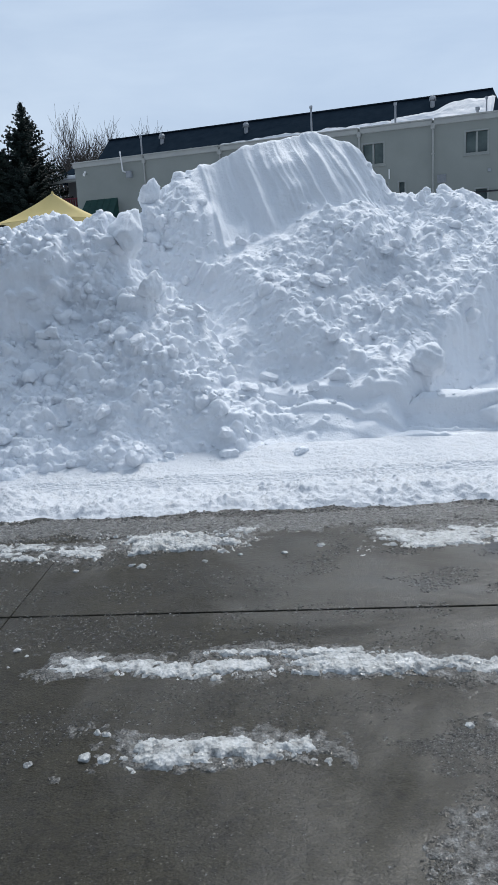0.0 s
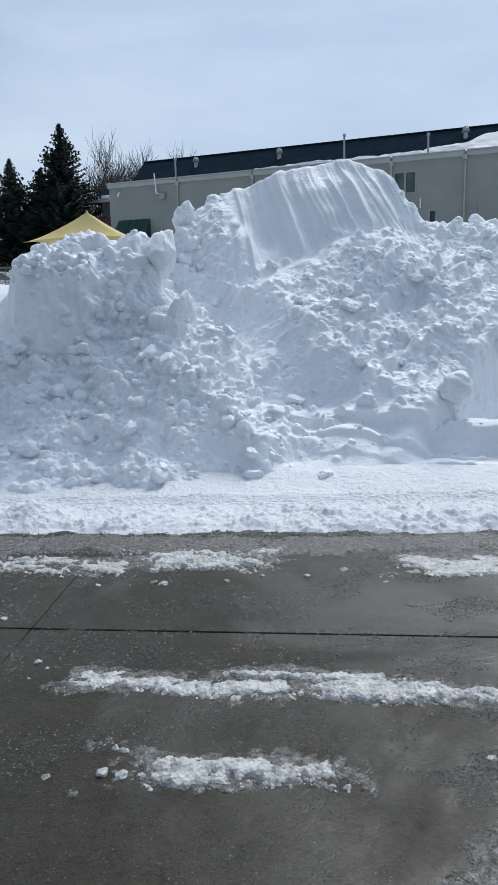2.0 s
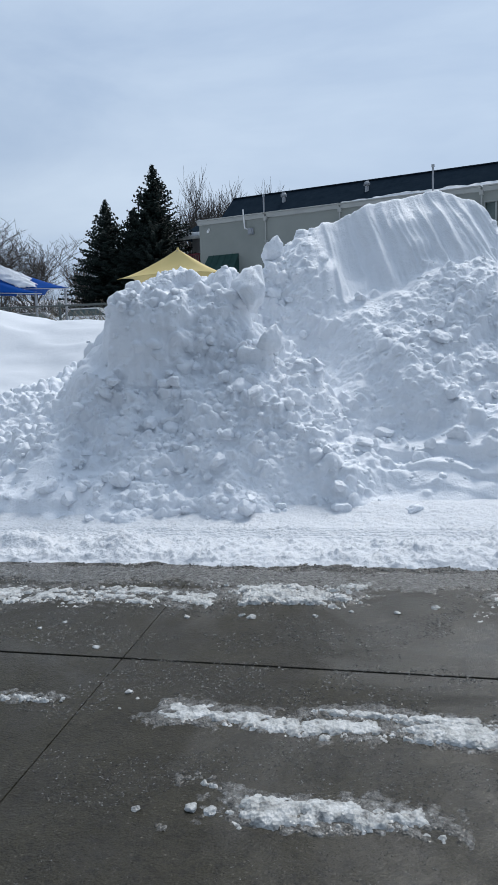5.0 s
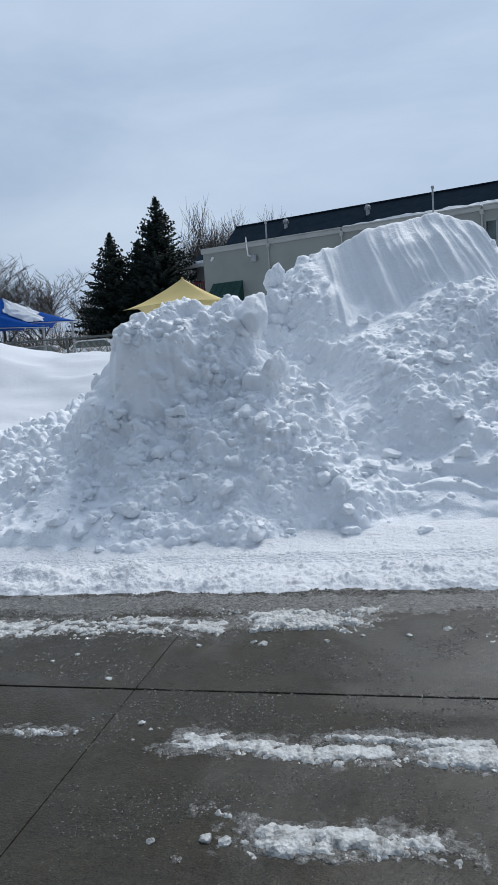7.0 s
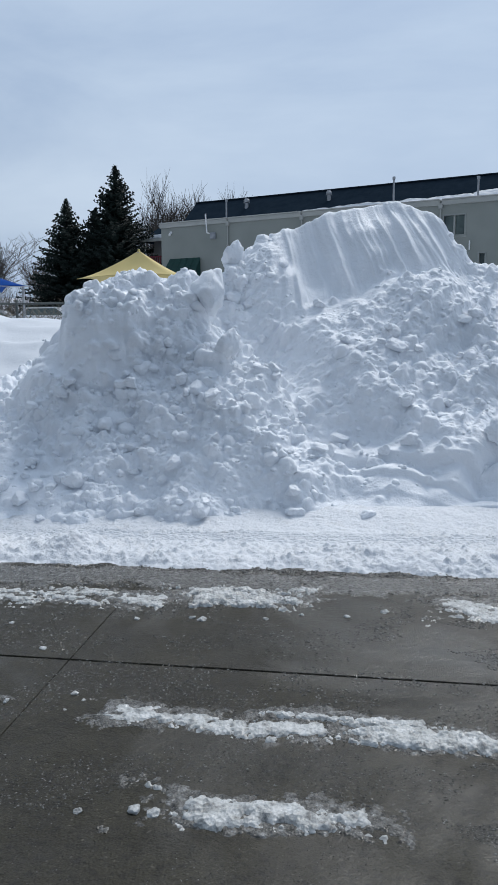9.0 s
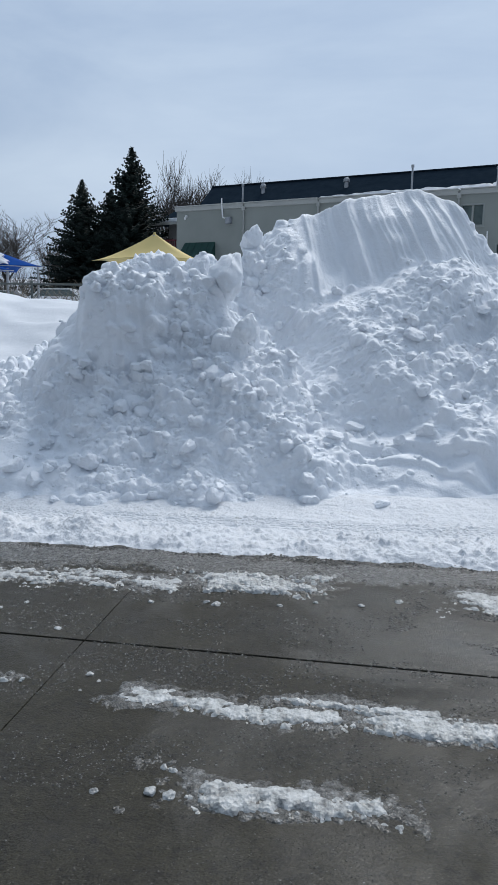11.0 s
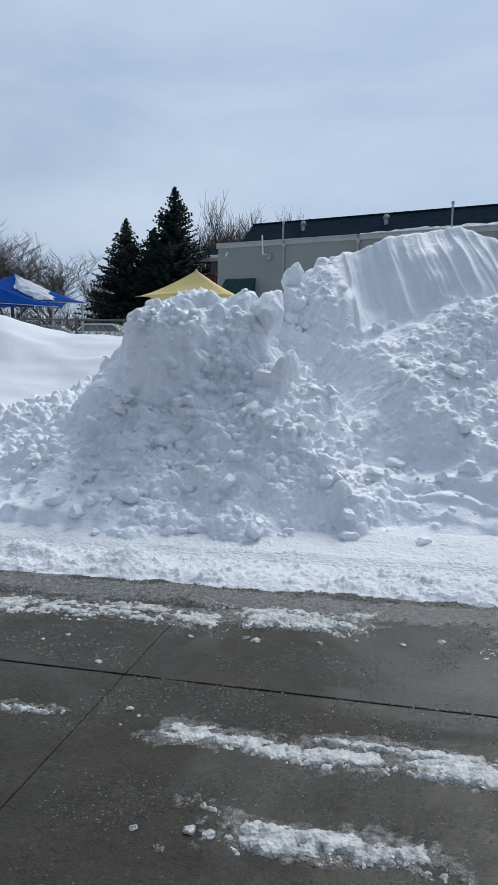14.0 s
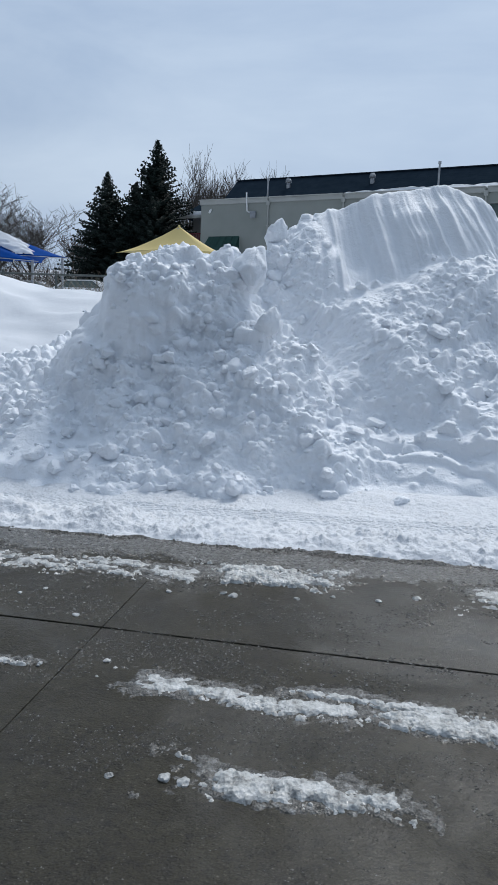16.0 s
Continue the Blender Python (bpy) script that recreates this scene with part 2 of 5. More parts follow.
def tube(bm, a, b, r0, r1=None, sides=10):
    a, b = Vector(a), Vector(b)
    d = b - a
    m = Matrix.Translation((a + b) / 2) @ d.to_track_quat("Z", "Y").to_matrix().to_4x4()
    bmesh.ops.create_cone(bm, cap_ends=True, segments=sides, radius1=r0, radius2=r0 if r1 is None else r1, depth=d.length, matrix=m)


def tubed(name, pts, r, mat, parent, label="", sides=10):
    bm = bmesh.new()
    for a, b in zip(pts, pts[1:]):
        tube(bm, a, b, r, sides=sides)
    return part(name, bm, mat, parent, label, smooth=False)


def empty(name, m, label, category, group="", kind=""):
    e = new(name)
    e.empty_display_size = 0.2
    e.matrix_world = m
    return tagged(e, label, category, group, kind)


# ---- smooth lattice noise on arrays ----


def lattice(ix, iy, seed):
    h = (ix.astype(np.int64) * 374761393 + iy.astype(np.int64) * 668265263 + seed * 974634733) & 0x7FFFFFFF
    h = ((h ^ (h >> 13)) * 1274126177) & 0x7FFFFFFF
    h = ((h ^ (h >> 16)) * 1103515245) & 0x7FFFFFFF
    return ((h >> 7) & 0xFFFF) / 65535.0


def vnoise(x, y, seed=0):
    """Value noise, -1 to 1, one cell a unit."""
    ix, iy = np.floor(x), np.floor(y)
    fx, fy = x - ix, y - iy
    fx, fy = fx * fx * fx * (fx * (fx * 6 - 15) + 10), fy * fy * fy * (fy * (fy * 6 - 15) + 10)
    a, b = lattice(ix, iy, seed), lattice(ix + 1, iy, seed)
    c, d = lattice(ix, iy + 1, seed), lattice(ix + 1, iy + 1, seed)
    return 2 * ((a * (1 - fx) + b * fx) * (1 - fy) + (c * (1 - fx) + d * fx) * fy) - 1


def fbm(x, y, octaves=4, seed=0, gain=0.5):
    s, k, t = 0, 1.0, 0
    for o in range(octaves):
        ca, sa = math.cos(0.6 * o), math.sin(0.6 * o)
        s = s + k * vnoise((x * ca - y * sa) * 2 ** o, (x * sa + y * ca) * 2 ** o, seed + o)
        t += k
        k *= gain
    return s / t


def rubble(x, y, seed=0):
    """Broken plates on a lattice of scattered points: height and edge, both 0 to 1."""
    ix, iy = np.floor(x), np.floor(y)
    f1, f2 = np.full(x.shape, 9.0), np.full(x.shape, 9.0)
    top = np.zeros(x.shape)
    for i in (-1, 0, 1):
        for j in (-1, 0, 1):
            cx, cy = ix + i, iy + j
            dx = cx + lattice(cx, cy, seed) - x
            dy = cy + lattice(cx, cy, seed + 1) - y
            d = np.sqrt(dx * dx + dy * dy)
            h = lattice(cx, cy, seed + 2) + 0.55 * ((lattice(cx, cy, seed + 3) - 0.5) * dx + (lattice(cx, cy, seed + 4) - 0.5) * dy)
            near = d < f1
            f2 = np.where(near, f1, np.minimum(f2, d))
            top = np.where(near, h, top)
            f1 = np.where(near, d, f1)
    return top, np.clip((f2 - f1) * 2.2, 0, 1)


def step01(x, a, b):
    k = np.clip((x - a) / (b - a), 0, 1)
    return k * k * (3 - 2 * k)


def grid_faces(nx, ny, keep=None):
    i, j = np.meshgrid(np.arange(nx - 1), np.arange(ny - 1))
    a = (j * nx + i).ravel()
    f = np.stack([a, a + 1, a + nx + 1, a + nx], 1)
    if keep is not None:
        f = f[keep(f)]
    return f


def grid_object(name, X, Y, Z, mat, keep=None, parent=None):
    """A sheet over a lattice of arrays (rows along y, columns along x)."""
    ny, nx = X.shape
    f = grid_faces(nx, ny, keep)
    used = np.unique(f)
    back = np.full(nx * ny, -1)
    back[used] = np.arange(len(used))
    v = np.stack([X.ravel(), Y.ravel(), Z.ravel()], 1)[used]
    return mesh_object(name, v.tolist(), back[f].tolist(), mat, parent, smooth=True)


# ---- ground, one sheet to the horizon ----


def ground_z(x, y):
    """Low parking lot, and a snow field that climbs to a terrace behind it."""
    start = 6.9 + 0.25 * np.sin(x * 0.9)
    rise = 1.86 * step01(y, start - 0.7, 12.6)
    drift = 0.42 * np.exp(-(((x + 6.1) / 0.75) ** 2 + ((y - 11.8) / 0.9) ** 2))
    drift = drift + 0.16 * np.exp(-(((x + 4.9) / 0.8) ** 2 + ((y - 9.1) / 0.5) ** 2))
    soft = (0.12 * fbm(x * 0.7, y * 1.1, 4, 5) + 0.10 * (0.3 - np.abs(vnoise(x * 0.8 + y * 0.3, y * 1.7, 6)))) * step01(y, 7.0, 9.0) * (1 - step01(y, 20, 30))
    return -0.07 + (0.07 + rise) * step01(y, 5.6, 6.2) + (drift + soft) * step01(y, 6.5, 8.0)


gx = np.concatenate([[-900, -500, -250, -120, -70, -40, -25, -16], np.arange(-11, 9, 0.1), [12, 16, 25, 40, 70, 120, 250, 500, 900]])
gy = np.concatenate([[-900, -400, -150, -60, -30, -12, -4, 2, 4.5], np.arange(5.4, 14, 0.08), np.arange(14, 30, 1.0), [34, 40, 50, 65, 90, 130, 200, 350, 700, 1500]])
GX, GY = np.meshgrid(gx, gy)
ground = grid_object("ground", GX, GY, ground_z(GX, GY), SNOW_FIELD)
tagged(ground, "smooth drifted white snow over sloping ground", "ground", kind="structure")

# ---- paved lot: concrete slabs with open joints ----
PAVE = pose(-1.24, 3.50, 0, 0, 0, -3.4)
pavement = empty("pavement", PAVE, "wet grey concrete slabs with dark joints and melting slush", "pavement", kind="structure")
SLAB, GAP = 3.7, 0.020
bm = bmesh.new()
box(bm, -SLAB * 5, SLAB * 5, -SLAB * 7, SLAB * 0.74, -0.14, -0.03)
part("joint_filler", bm, JOINT, pavement)
bm = bmesh.new()
box(bm, 0.002, SLAB - 0.002, GAP / 2, SLAB - GAP / 2, -0.12, 0.0, bevel=0.003)
slab_mesh = bpy.data.meshes.new("slab")
bm.to_mesh(slab_mesh)
slab_mesh.materials.append(CONCRETE)
bmesh.ops.scale(bm, vec=(1, 0.70, 1), verts=bm.verts)
short_mesh = bpy.data.meshes.new("slab_short")
bm.to_mesh(short_mesh)
bm.free()
short_mesh.materials.append(CONCRETE)
for i in range(-4, 4):
    for j in range(-6, 1):
        ob = new("slab", short_mesh if j == 0 else slab_mesh)
        ob.parent = pavement
        ob.location = (i * SLAB, j * SLAB, 0)

# ---- the snow pile ----


def mound(x, y, cx, cy, top, front, back, left, right, p, turn=0.0):
    """A heap with its own run of slope on each side; p: 1 a cone, 5 a block with steep sides."""
    c, s = math.cos(radians(turn)), math.sin(radians(turn))
    dx, dy = (x - cx) * c + (y - cy) * s, -(x - cx) * s + (y - cy) * c
    a = np.where(dx < 0, dx / left, dx / right)
    b = np.where(dy < 0, dy / front, dy / back)
    return top * (1 - np.clip(a * a + b * b, 0, 4) ** (p / 2))


def blend_max(a, b, k=0.12):
    h = np.clip(0.5 + 0.5 * (a - b) / k, 0, 1)
    return b * (1 - h) + a * h + k * h * (1 - h)


def crest(x, y, line, left, right, tip=None, soft=0.07):
    """A heap under a crest line of (x, y, z), with a slope of its own on either side (seen along the line) and at its ends."""
    best = np.full(x.shape, -99.0)
    last = len(line) - 2
    for i, ((x0, y0, z0), (x1, y1, z1)) in enumerate(zip(line, line[1:])):
        ex, ey = x1 - x0, y1 - y0
        n = math.hypot(ex, ey)
        t = ((x - x0) * ex + (y - y0) * ey) / (n * n)
        k = np.clip(t, 0, 1)
        d = np.hypot(x - x0 - k * ex, y - y0 - k * ey)
        w = 0.5 + 0.5 * np.clip(((x - x0) * ey - (y - y0) * ex) / n / np.maximum(d, 0.02), -1, 1)
        slope = left * (1 - w) + right * w
        if tip is not None:
            past = np.where((t < 0) & (i == 0) | (t > 1) & (i == last), 1 - np.abs(2 * w - 1), 0)
            slope = slope * (1 - past) + tip * past
        best = np.maximum(best, z0 + (z1 - z0) * k - slope * (np.sqrt(d * d + soft * soft) - soft))
    return best


HEAPS = (
    # cx, cy, top, front, back, left, right, p
    (-2.16, 7.80, 2.02, 0.80, 1.6, 0.60, 0.75, 8.0),     # sheer cut end of the left mound
    (-2.00, 8.30, 1.62, 2.32, 2.0, 3.10, 1.60, 1.05),    # its talus
    (-1.25, 9.50, 2.30, 1.20, 1.6, 1.20, 1.20, 2.3),     # saddle
    (-3.90, 8.70, 1.02, 2.00, 1.2, 3.20, 2.80, 1.1),     # rubble spread over the field
    (1.55, 7.45, 0.80, 0.90, 0.9, 0.80, 1.20, 1.2),      # slope under the boulder
    (-2.0, 6.36, 0.24, 0.20, 0.6, 2.20, 1.70, 4.0),      # windrow along the foot
)
# the left mound and its arm down beside the gully, the peak, the hump under it and the ridge on the right
MOUND = ((-2.36, 7.90, 2.06), (-2.25, 7.85, 2.14), (-1.95, 7.85, 2.25), (-1.45, 7.90, 2.24))
ARM = ((-1.50, 7.85, 2.22), (-1.24, 7.65, 1.66), (-0.78, 7.28, 1.00), (-0.38, 7.02, 0.48), (-0.05, 6.80, 0.24), (0.35, 6.60, 0.10))
PEAK = ((-1.25, 8.75, 2.14), (-0.80, 9.15, 2.58), (-0.32, 9.60, 2.92), (0.30, 9.90, 3.18), (0.88, 10.0, 3.26), (1.36, 10.0, 3.12), (1.62, 10.1, 2.68))
HUMP = ((1.35, 9.25, 2.33), (1.18, 9.10, 2.28), (0.58, 8.80, 1.88), (0.06, 8.50, 1.50), (-0.25, 8.20, 1.14))
RIDGE = ((1.50, 9.90, 2.46), (2.00, 9.80, 2.44), (2.90, 9.50, 2.36), (3.90, 9.20, 2.25))


def near_line(x, y, x0, y0, x1, y1, wide):
    """1 on the line from one place to another, falling to 0 at its width."""
    t = np.clip(((x - x0) * (x1 - x0) + (y - y0) * (y1 - y0)) / ((x1 - x0) ** 2 + (y1 - y0) ** 2), 0, 1)
    d = np.hypot(x - x0 - t * (x1 - x0), y - y0 - t * (y1 - y0))
    return 1 - step01(d, 0.3 * wide, wide)


def cut_side(x, y):
    """How far a place lies out in front of the sheer cut on the right."""
    a = (x - 1.58) * 0.685 - (y - 7.15) * 0.728
    b = (x - 3.05) * 0.24 - (y - 8.7) * 0.97
    return np.minimum(a, b)


def pile_z(x, y):
    wx, wy = x + 0.14 * fbm(x * 1.7, y * 1.7, 3, 11), y + 0.14 * fbm(x * 1.6, y * 1.6, 3, 17)
    ramp = np.minimum((wy - 6.02) * 0.19 + 0.55 * np.clip(wy - 6.95, 0, 9), 1.9)
    ramp = np.minimum(ramp, (12.4 - wy) * 1.2) - 1.2 * step01(np.abs(wx - 0.9), 2.4, 4.2)
    h = ramp + 0.05 * fbm(x * 2.4, y * 3.0, 3, 23)
    for q in HEAPS:
        h = blend_max(h, mound(wx, wy, *q))
    h = blend_max(h, crest(wx, wy, MOUND, 1.0, 1.75, 6.0, 0.10), 0.08)
    h = blend_max(h, crest(wx, wy, ARM, 0.60, 1.20), 0.08)
    h = blend_max(h, crest(wx, wy, RIDGE, 1.2, 0.69), 0.10)
    h = blend_max(h, crest(wx, wy, HUMP, 1.10, 0.12, 0.8), 0.05)
    h = blend_max(h, crest(wx, wy, PEAK, 1.3, 1.45, 1.3), 0.05)
    h = h + 0.08 * near_line(x, y, 1.35, 7.1, 2.3, 8.0, 0.5)
    d = cut_side(x, y) + 0.06 * fbm(x * 3, y * 3, 3, 27)
    low = np.clip(0.00 + 0.27 * (y - 6.3), 0.0, 1.1) + 0.06 * fbm(x * 2, y * 2, 3, 29)
    h = h - step01(d, 0.0, 0.16) * np.maximum(h - low, 0)              # sheer cut on the right
    h = blend_max(h, mound(wx, wy, 2.10, 6.92, 0.38, 0.28, 0.4, 0.95, 1.6, 3.5), 0.05)      # low bank at the foot
    return h - 0.16 * near_line(x, y, -0.85, 8.50, 0.40, 7.25, 0.50)    # the gully


def normals(P):
    du = np.gradient(P, axis=1)
    dv = np.gradient(P, axis=0)
    n = np.cross(du, dv)
    return n / np.maximum(np.linalg.norm(n, axis=2, keepdims=True), 1e-9)


def stamp(P, D, rng, count, r0, r1, weight, power=2.5, squash=0.9):
    """Broken clods in the displacement D of the sheet P: each is cut by a few slanting planes, more of the small ones."""
    ny, nx = D.shape
    sx = P[0, 1, 0] - P[0, 0, 0]
    made = 0
    for _ in range(count * 5):
        i, j = rng.integers(3, nx - 3), rng.integers(3, ny - 3)
        if rng.random() > weight[j, i]:
            continue
        made += 1
        if made > count:
            break
        r = r0 + (r1 - r0) * rng.random() ** power
        w = int(r / sx * 1.6) + 2
        v = int(r / 0.0090 * 1.3) + 3
        a, b, c, d = max(j - v, 0), min(j + v, ny), max(i - w, 0), min(i + w, nx)
        k = (P[a:b, c:d] - P[j, i]) / r
        e = np.full(k.shape[:2], rng.uniform(0.45, 0.95))
        turn = rng.uniform(0, 6.283)
        for s in range(5):
            g = turn + s * 1.2566 + rng.uniform(-0.35, 0.35)
            n = np.array((math.cos(g), 0.75 * math.sin(g), 0.75 * math.sin(g))) * rng.uniform(1.0, 2.6)
            e = np.minimum(e, rng.uniform(0.8, 1.25) - k @ n)
        e = np.minimum(e, 1.6 * (1.25 - np.sqrt((k * k).sum(2))))
        D[a:b, c:d] = np.maximum(D[a:b, c:d], np.sqrt(np.clip(e, 0, 1)) * r * squash * rng.uniform(0.35, 1.0))


def soften(A, passes=1):
    for _ in range(passes):
        A = (A + np.roll(A, 1, 0) + np.roll(A, -1, 0)) / 3
        A = (A + np.roll(A, 1, 1) + np.roll(A, -1, 1)) / 3
    return A


def relaxed(P):
    """The sheet with each point at the middle of its neighbours; its rim stays."""
    Q = P.copy()
    Q[1:-1, 1:-1] = (P[:-2, 1:-1] + P[2:, 1:-1] + P[1:-1, :-2] + P[1:-1, 2:] + P[:-2, :-2] + P[2:, 2:] + P[:-2, 2:] + P[2:, :-2]) / 8
    return Q


def outward(P):
    """Clods stand out of the slope and a little upwards."""
    n = normals(P) + np.array((0, 0, 0.45))
    return n / np.linalg.norm(n, axis=2, keepdims=True)


def local(P, lift):
    """Directions between the slope's own and those of its softened lumps."""
    Q = P
    for _ in range(5):
        Q = relaxed(Q)
    n = 0.35 * lift + 0.65 * outward(Q)
    return n / np.linalg.norm(n, axis=2, keepdims=True)


def build_pile():
    px = np.arange(-5.0, 4.2, 0.0125)
    fine_y = np.linspace(5.85, 12.8, 700)
    FX, FY = np.meshgrid(px, fine_y)
    FZ = pile_z(FX, FY)
    # rows at even steps along the slope, so that steep faces are as finely divided as flat ones
    run = np.concatenate([np.zeros((1, len(px))), np.cumsum(np.hypot(np.diff(FY, axis=0), np.diff(FZ, axis=0)), 0)])
    cut = np.searchsorted(fine_y, 10.9)
    u = np.concatenate([np.linspace(0, 1, 720)[:-1] * 1.0, 1 + np.linspace(0, 1, 26)])
    Y = np.empty((len(u), len(px)))
    S = np.empty_like(Y)
    for c in range(len(px)):
        s = np.where(u <= 1, u * run[cut, c], run[cut, c] + (u - 1) * (run[-1, c] - run[cut, c]))
        S[:, c] = s
        Y[:, c] = np.interp(s, run[:, c], fine_y)
    X = np.broadcast_to(px, Y.shape).copy()
    Z = pile_z(X, Y)
    P = np.stack([X, Y, Z], 2)
    lift = outward(P)
    for _ in range(10):
        lift = relaxed(lift)
    lift = lift / np.linalg.norm(lift, axis=2, keepdims=True)
    rng = np.random.default_rng(4)
    # sheer cut and slid faces stay smooth
    over = crest(X, Y, PEAK, 1.3, 1.45, 1.3) - crest(X, Y, HUMP, 1.10, 0.12, 0.8)
    slid = step01(over, -0.02, 0.10) * step01(X + 0.25 * (Y - 9.0), -0.80, -0.25) * (1 - step01(X, 1.5, 1.75)) * (1 - 0.5 * step01(Y, 9.95, 10.2)) * step01(Z, 1.5, 1.7)
    shelf = np.exp(-((over + 0.08) / 0.13) ** 2) * step01(Z, 1.4, 1.6) * (1 - step01(X, 1.3, 1.6)) * step01(X, -0.4, 0.0)
    left_cut = step01(-X, 1.62, 1.95) * step01(Z, 1.0, 1.25) * (1 - step01(Z, 1.75, 1.95)) * (1 - step01(Y, 7.9, 8.2))
    side = cut_side(X, Y)
    right_cut = step01(side, -0.05, 0.03) * (1 - step01(side, 0.16, 0.26)) * step01(Z, 0.5, 0.7)
    gully = near_line(X, Y, -0.85, 8.50, 0.40, 7.25, 0.42)
    bowl = step01(X, -0.3, 0.8) * (1 - step01(X, 1.2, 1.5)) * (1 - step01(Z, 0.45, 0.70))
    rough = (1 - slid) * (1 - 0.9 * shelf) * (1 - 0.92 * left_cut) * (1 - 0.75 * right_cut) * (1 - 0.5 * gully) * (1 - 0.85 * bowl) * (1 - 0.9 * step01(-X, 1.8, 2.4) * (1 - step01(Y, 6.65, 6.95))) * (1 - 0.8 * step01(X, 1.0, 1.3) * (1 - step01(Z, 0.4, 0.6))) * step01(Z, 0.0, 0.15 + 0.2 * step01(X, -0.4, 0.0)) * np.where(Y < 11.0, 1, 0.3)
    # long furrows down the slid face, slanting to the right as they fall
    w = X + (0.30 + 0.12 * X) * (Z - 2.5) + 0.05 * fbm(X * 2, S * 2, 2, 31)
    furrow = 0.088 * (0.3 - np.abs(vnoise(w * 5.0, S * 0.25, 41))) + 0.045 * (0.3 - np.abs(vnoise(w * 13, S * 0.5, 42))) + 0.045 * vnoise(w * 2.4, S * 0.2, 43) + 0.008 * vnoise(w * 34, S * 1.0, 47)
    drip = 0.034 * vnoise((X + Y) * 6, S * 1.4, 44) + 0.03 * fbm(X * 4, S * 3, 3, 46) + 0.016 * vnoise((X + Y) * 17, S * 1.6, 45)
    D0 = 0.13 * fbm(X * 1.9, S * 1.9, 3, 51) * (0.30 + 0.70 * rough) + 1.3 * furrow * slid * (0.35 + 0.65 * step01(X, -0.6, 0.40)) * (1 - 0.75 * step01(Y, 9.6, 9.95)) + drip * np.maximum(left_cut, right_cut)
    # rolled grooves on the slope beside the sheer cut, and curved windrows in the bowl
    grooves = step01(X + 0.5 * (Y - 8.0), 0.75, 1.15) * step01(-side, 0.0, 0.15) * (1 - step01(Y, 9.0, 9.5)) * step01(Z, 0.35, 0.6)
    g = (X - 0.80 * Y + 0.10 * fbm(X * 2, Y * 2, 3, 62)) * 5.2
    D0 = D0 + grooves * (0.085 * (0.3 - np.abs(vnoise(g, (X + Y) * 0.7, 61))) + 0.034 * vnoise(g * 2.3, (X + Y) * 1.6, 63))
    bend = Y + 0.14 * (X - 0.6) + 0.04 * fbm(X * 1.5, Y * 1.5, 2, 64)
    D0 = D0 + step01(X, -0.3, 0.1) * (1 - step01(Z, 0.45, 0.70)) * ((0.02 + 0.05 * step01(X, 0.9, 1.6)) * step01(bend, 6.62, 6.67) * (1 - step01(bend, 6.70, 6.90)) + 0.10 * step01(bend, 6.98, 7.04) * (1 - step01(bend, 7.08, 7.40)) + 0.05 * step01(bend, 6.80, 6.84) * (1 - step01(bend, 6.86, 6.97)))
    P = P + lift * D0[..., None]
    # big broken blocks first, then clods, then crumbs, thrown unevenly
    heavy = step01(fbm(X * 1.4, S * 1.4, 3, 71), -0.10, 0.25)
    mound_face = step01(-X, 0.2, 0.9)
    D = np.zeros_like(Z)
    stamp(P, D, rng, 420, 0.06, 0.16, rough * (0.15 + 0.85 * heavy) * (1 - 0.9 * grooves), 2.2, 0.95)
    P = P + lift * soften(D, 1)[..., None]
    patch = np.clip(0.55 + 1.2 * fbm(X * 1.3, S * 1.3, 3, 81), 0.12, 1)
    wx, wy = X + 0.06 * fbm(X * 5, S * 5, 3, 141), S + 0.06 * fbm(X * 5, S * 5, 3, 151)
    D = np.zeros_like(Z)
    for freq, amp, seed in ((7.0, 0.040, 211), (12.0, 0.045, 221), (21.0, 0.030, 225)):
        top, edge = rubble(wx * freq, wy * freq * 1.15, seed)
        D = D + amp * top * edge * (2 - edge) * step01(top, 0.25, 0.7)
    P = P + local(P, lift) * (soften(D, 1) * rough * patch * (0.4 + 0.6 * mound_face))[..., None]
    D = np.zeros_like(Z)
    stamp(P, D, rng, 3500, 0.028, 0.090, rough * patch * (0.30 + 0.70 * mound_face), 1.8, 1.25)
    stamp(P, D, rng, 5000, 0.018, 0.045, rough * patch, 1.6, 1.1)
    P = P + local(P, lift) * soften(D, 1)[..., None]
    k = 0.15 + 0.85 * rough
    fine = (0.034 + 0.02 * mound_face) * (fbm(X * 5.5, S * 5.5, 5, 91, 0.66) - np.abs(fbm(X * 6.5, S * 6.5, 4, 97, 0.6))) + 0.006 * vnoise(X * 42, S * 42, 95)
    P = P + lift * (fine * k)[..., None]
    return 0.9 * P + 0.1 * relaxed(P), rough * (0.25 + 0.75 * patch) * (0.45 + 0.55 * mound_face) * (1 - 0.65 * step01(-X, 2.5, 3.0))


PILE, STREWN = build_pile()
floor_z = ground_z(PILE[..., 0], PILE[..., 1]).ravel()
_pz = PILE[..., 2].ravel()
pile = grid_object("snow_pile", PILE[..., 0], PILE[..., 1], PILE[..., 2], SNOW,
                   keep=lambda f: (_pz[f] > np.maximum(floor_z[f] - 0.12, -0.05)).any(1))
tagged(pile, "huge lumpy pile of ploughed white snow", "snow pile")


def pile_height(x, y):
    """The top of the finished pile over a place."""
    d = (PILE[..., 0] - x) ** 2 + (PILE[..., 1] - y) ** 2
    k = d < 0.035 ** 2
    return float(PILE[..., 2][k].max()) if k.any() else float(PILE[..., 2].ravel()[d.argmin()])


# ---- loose blocks and balls of snow ----


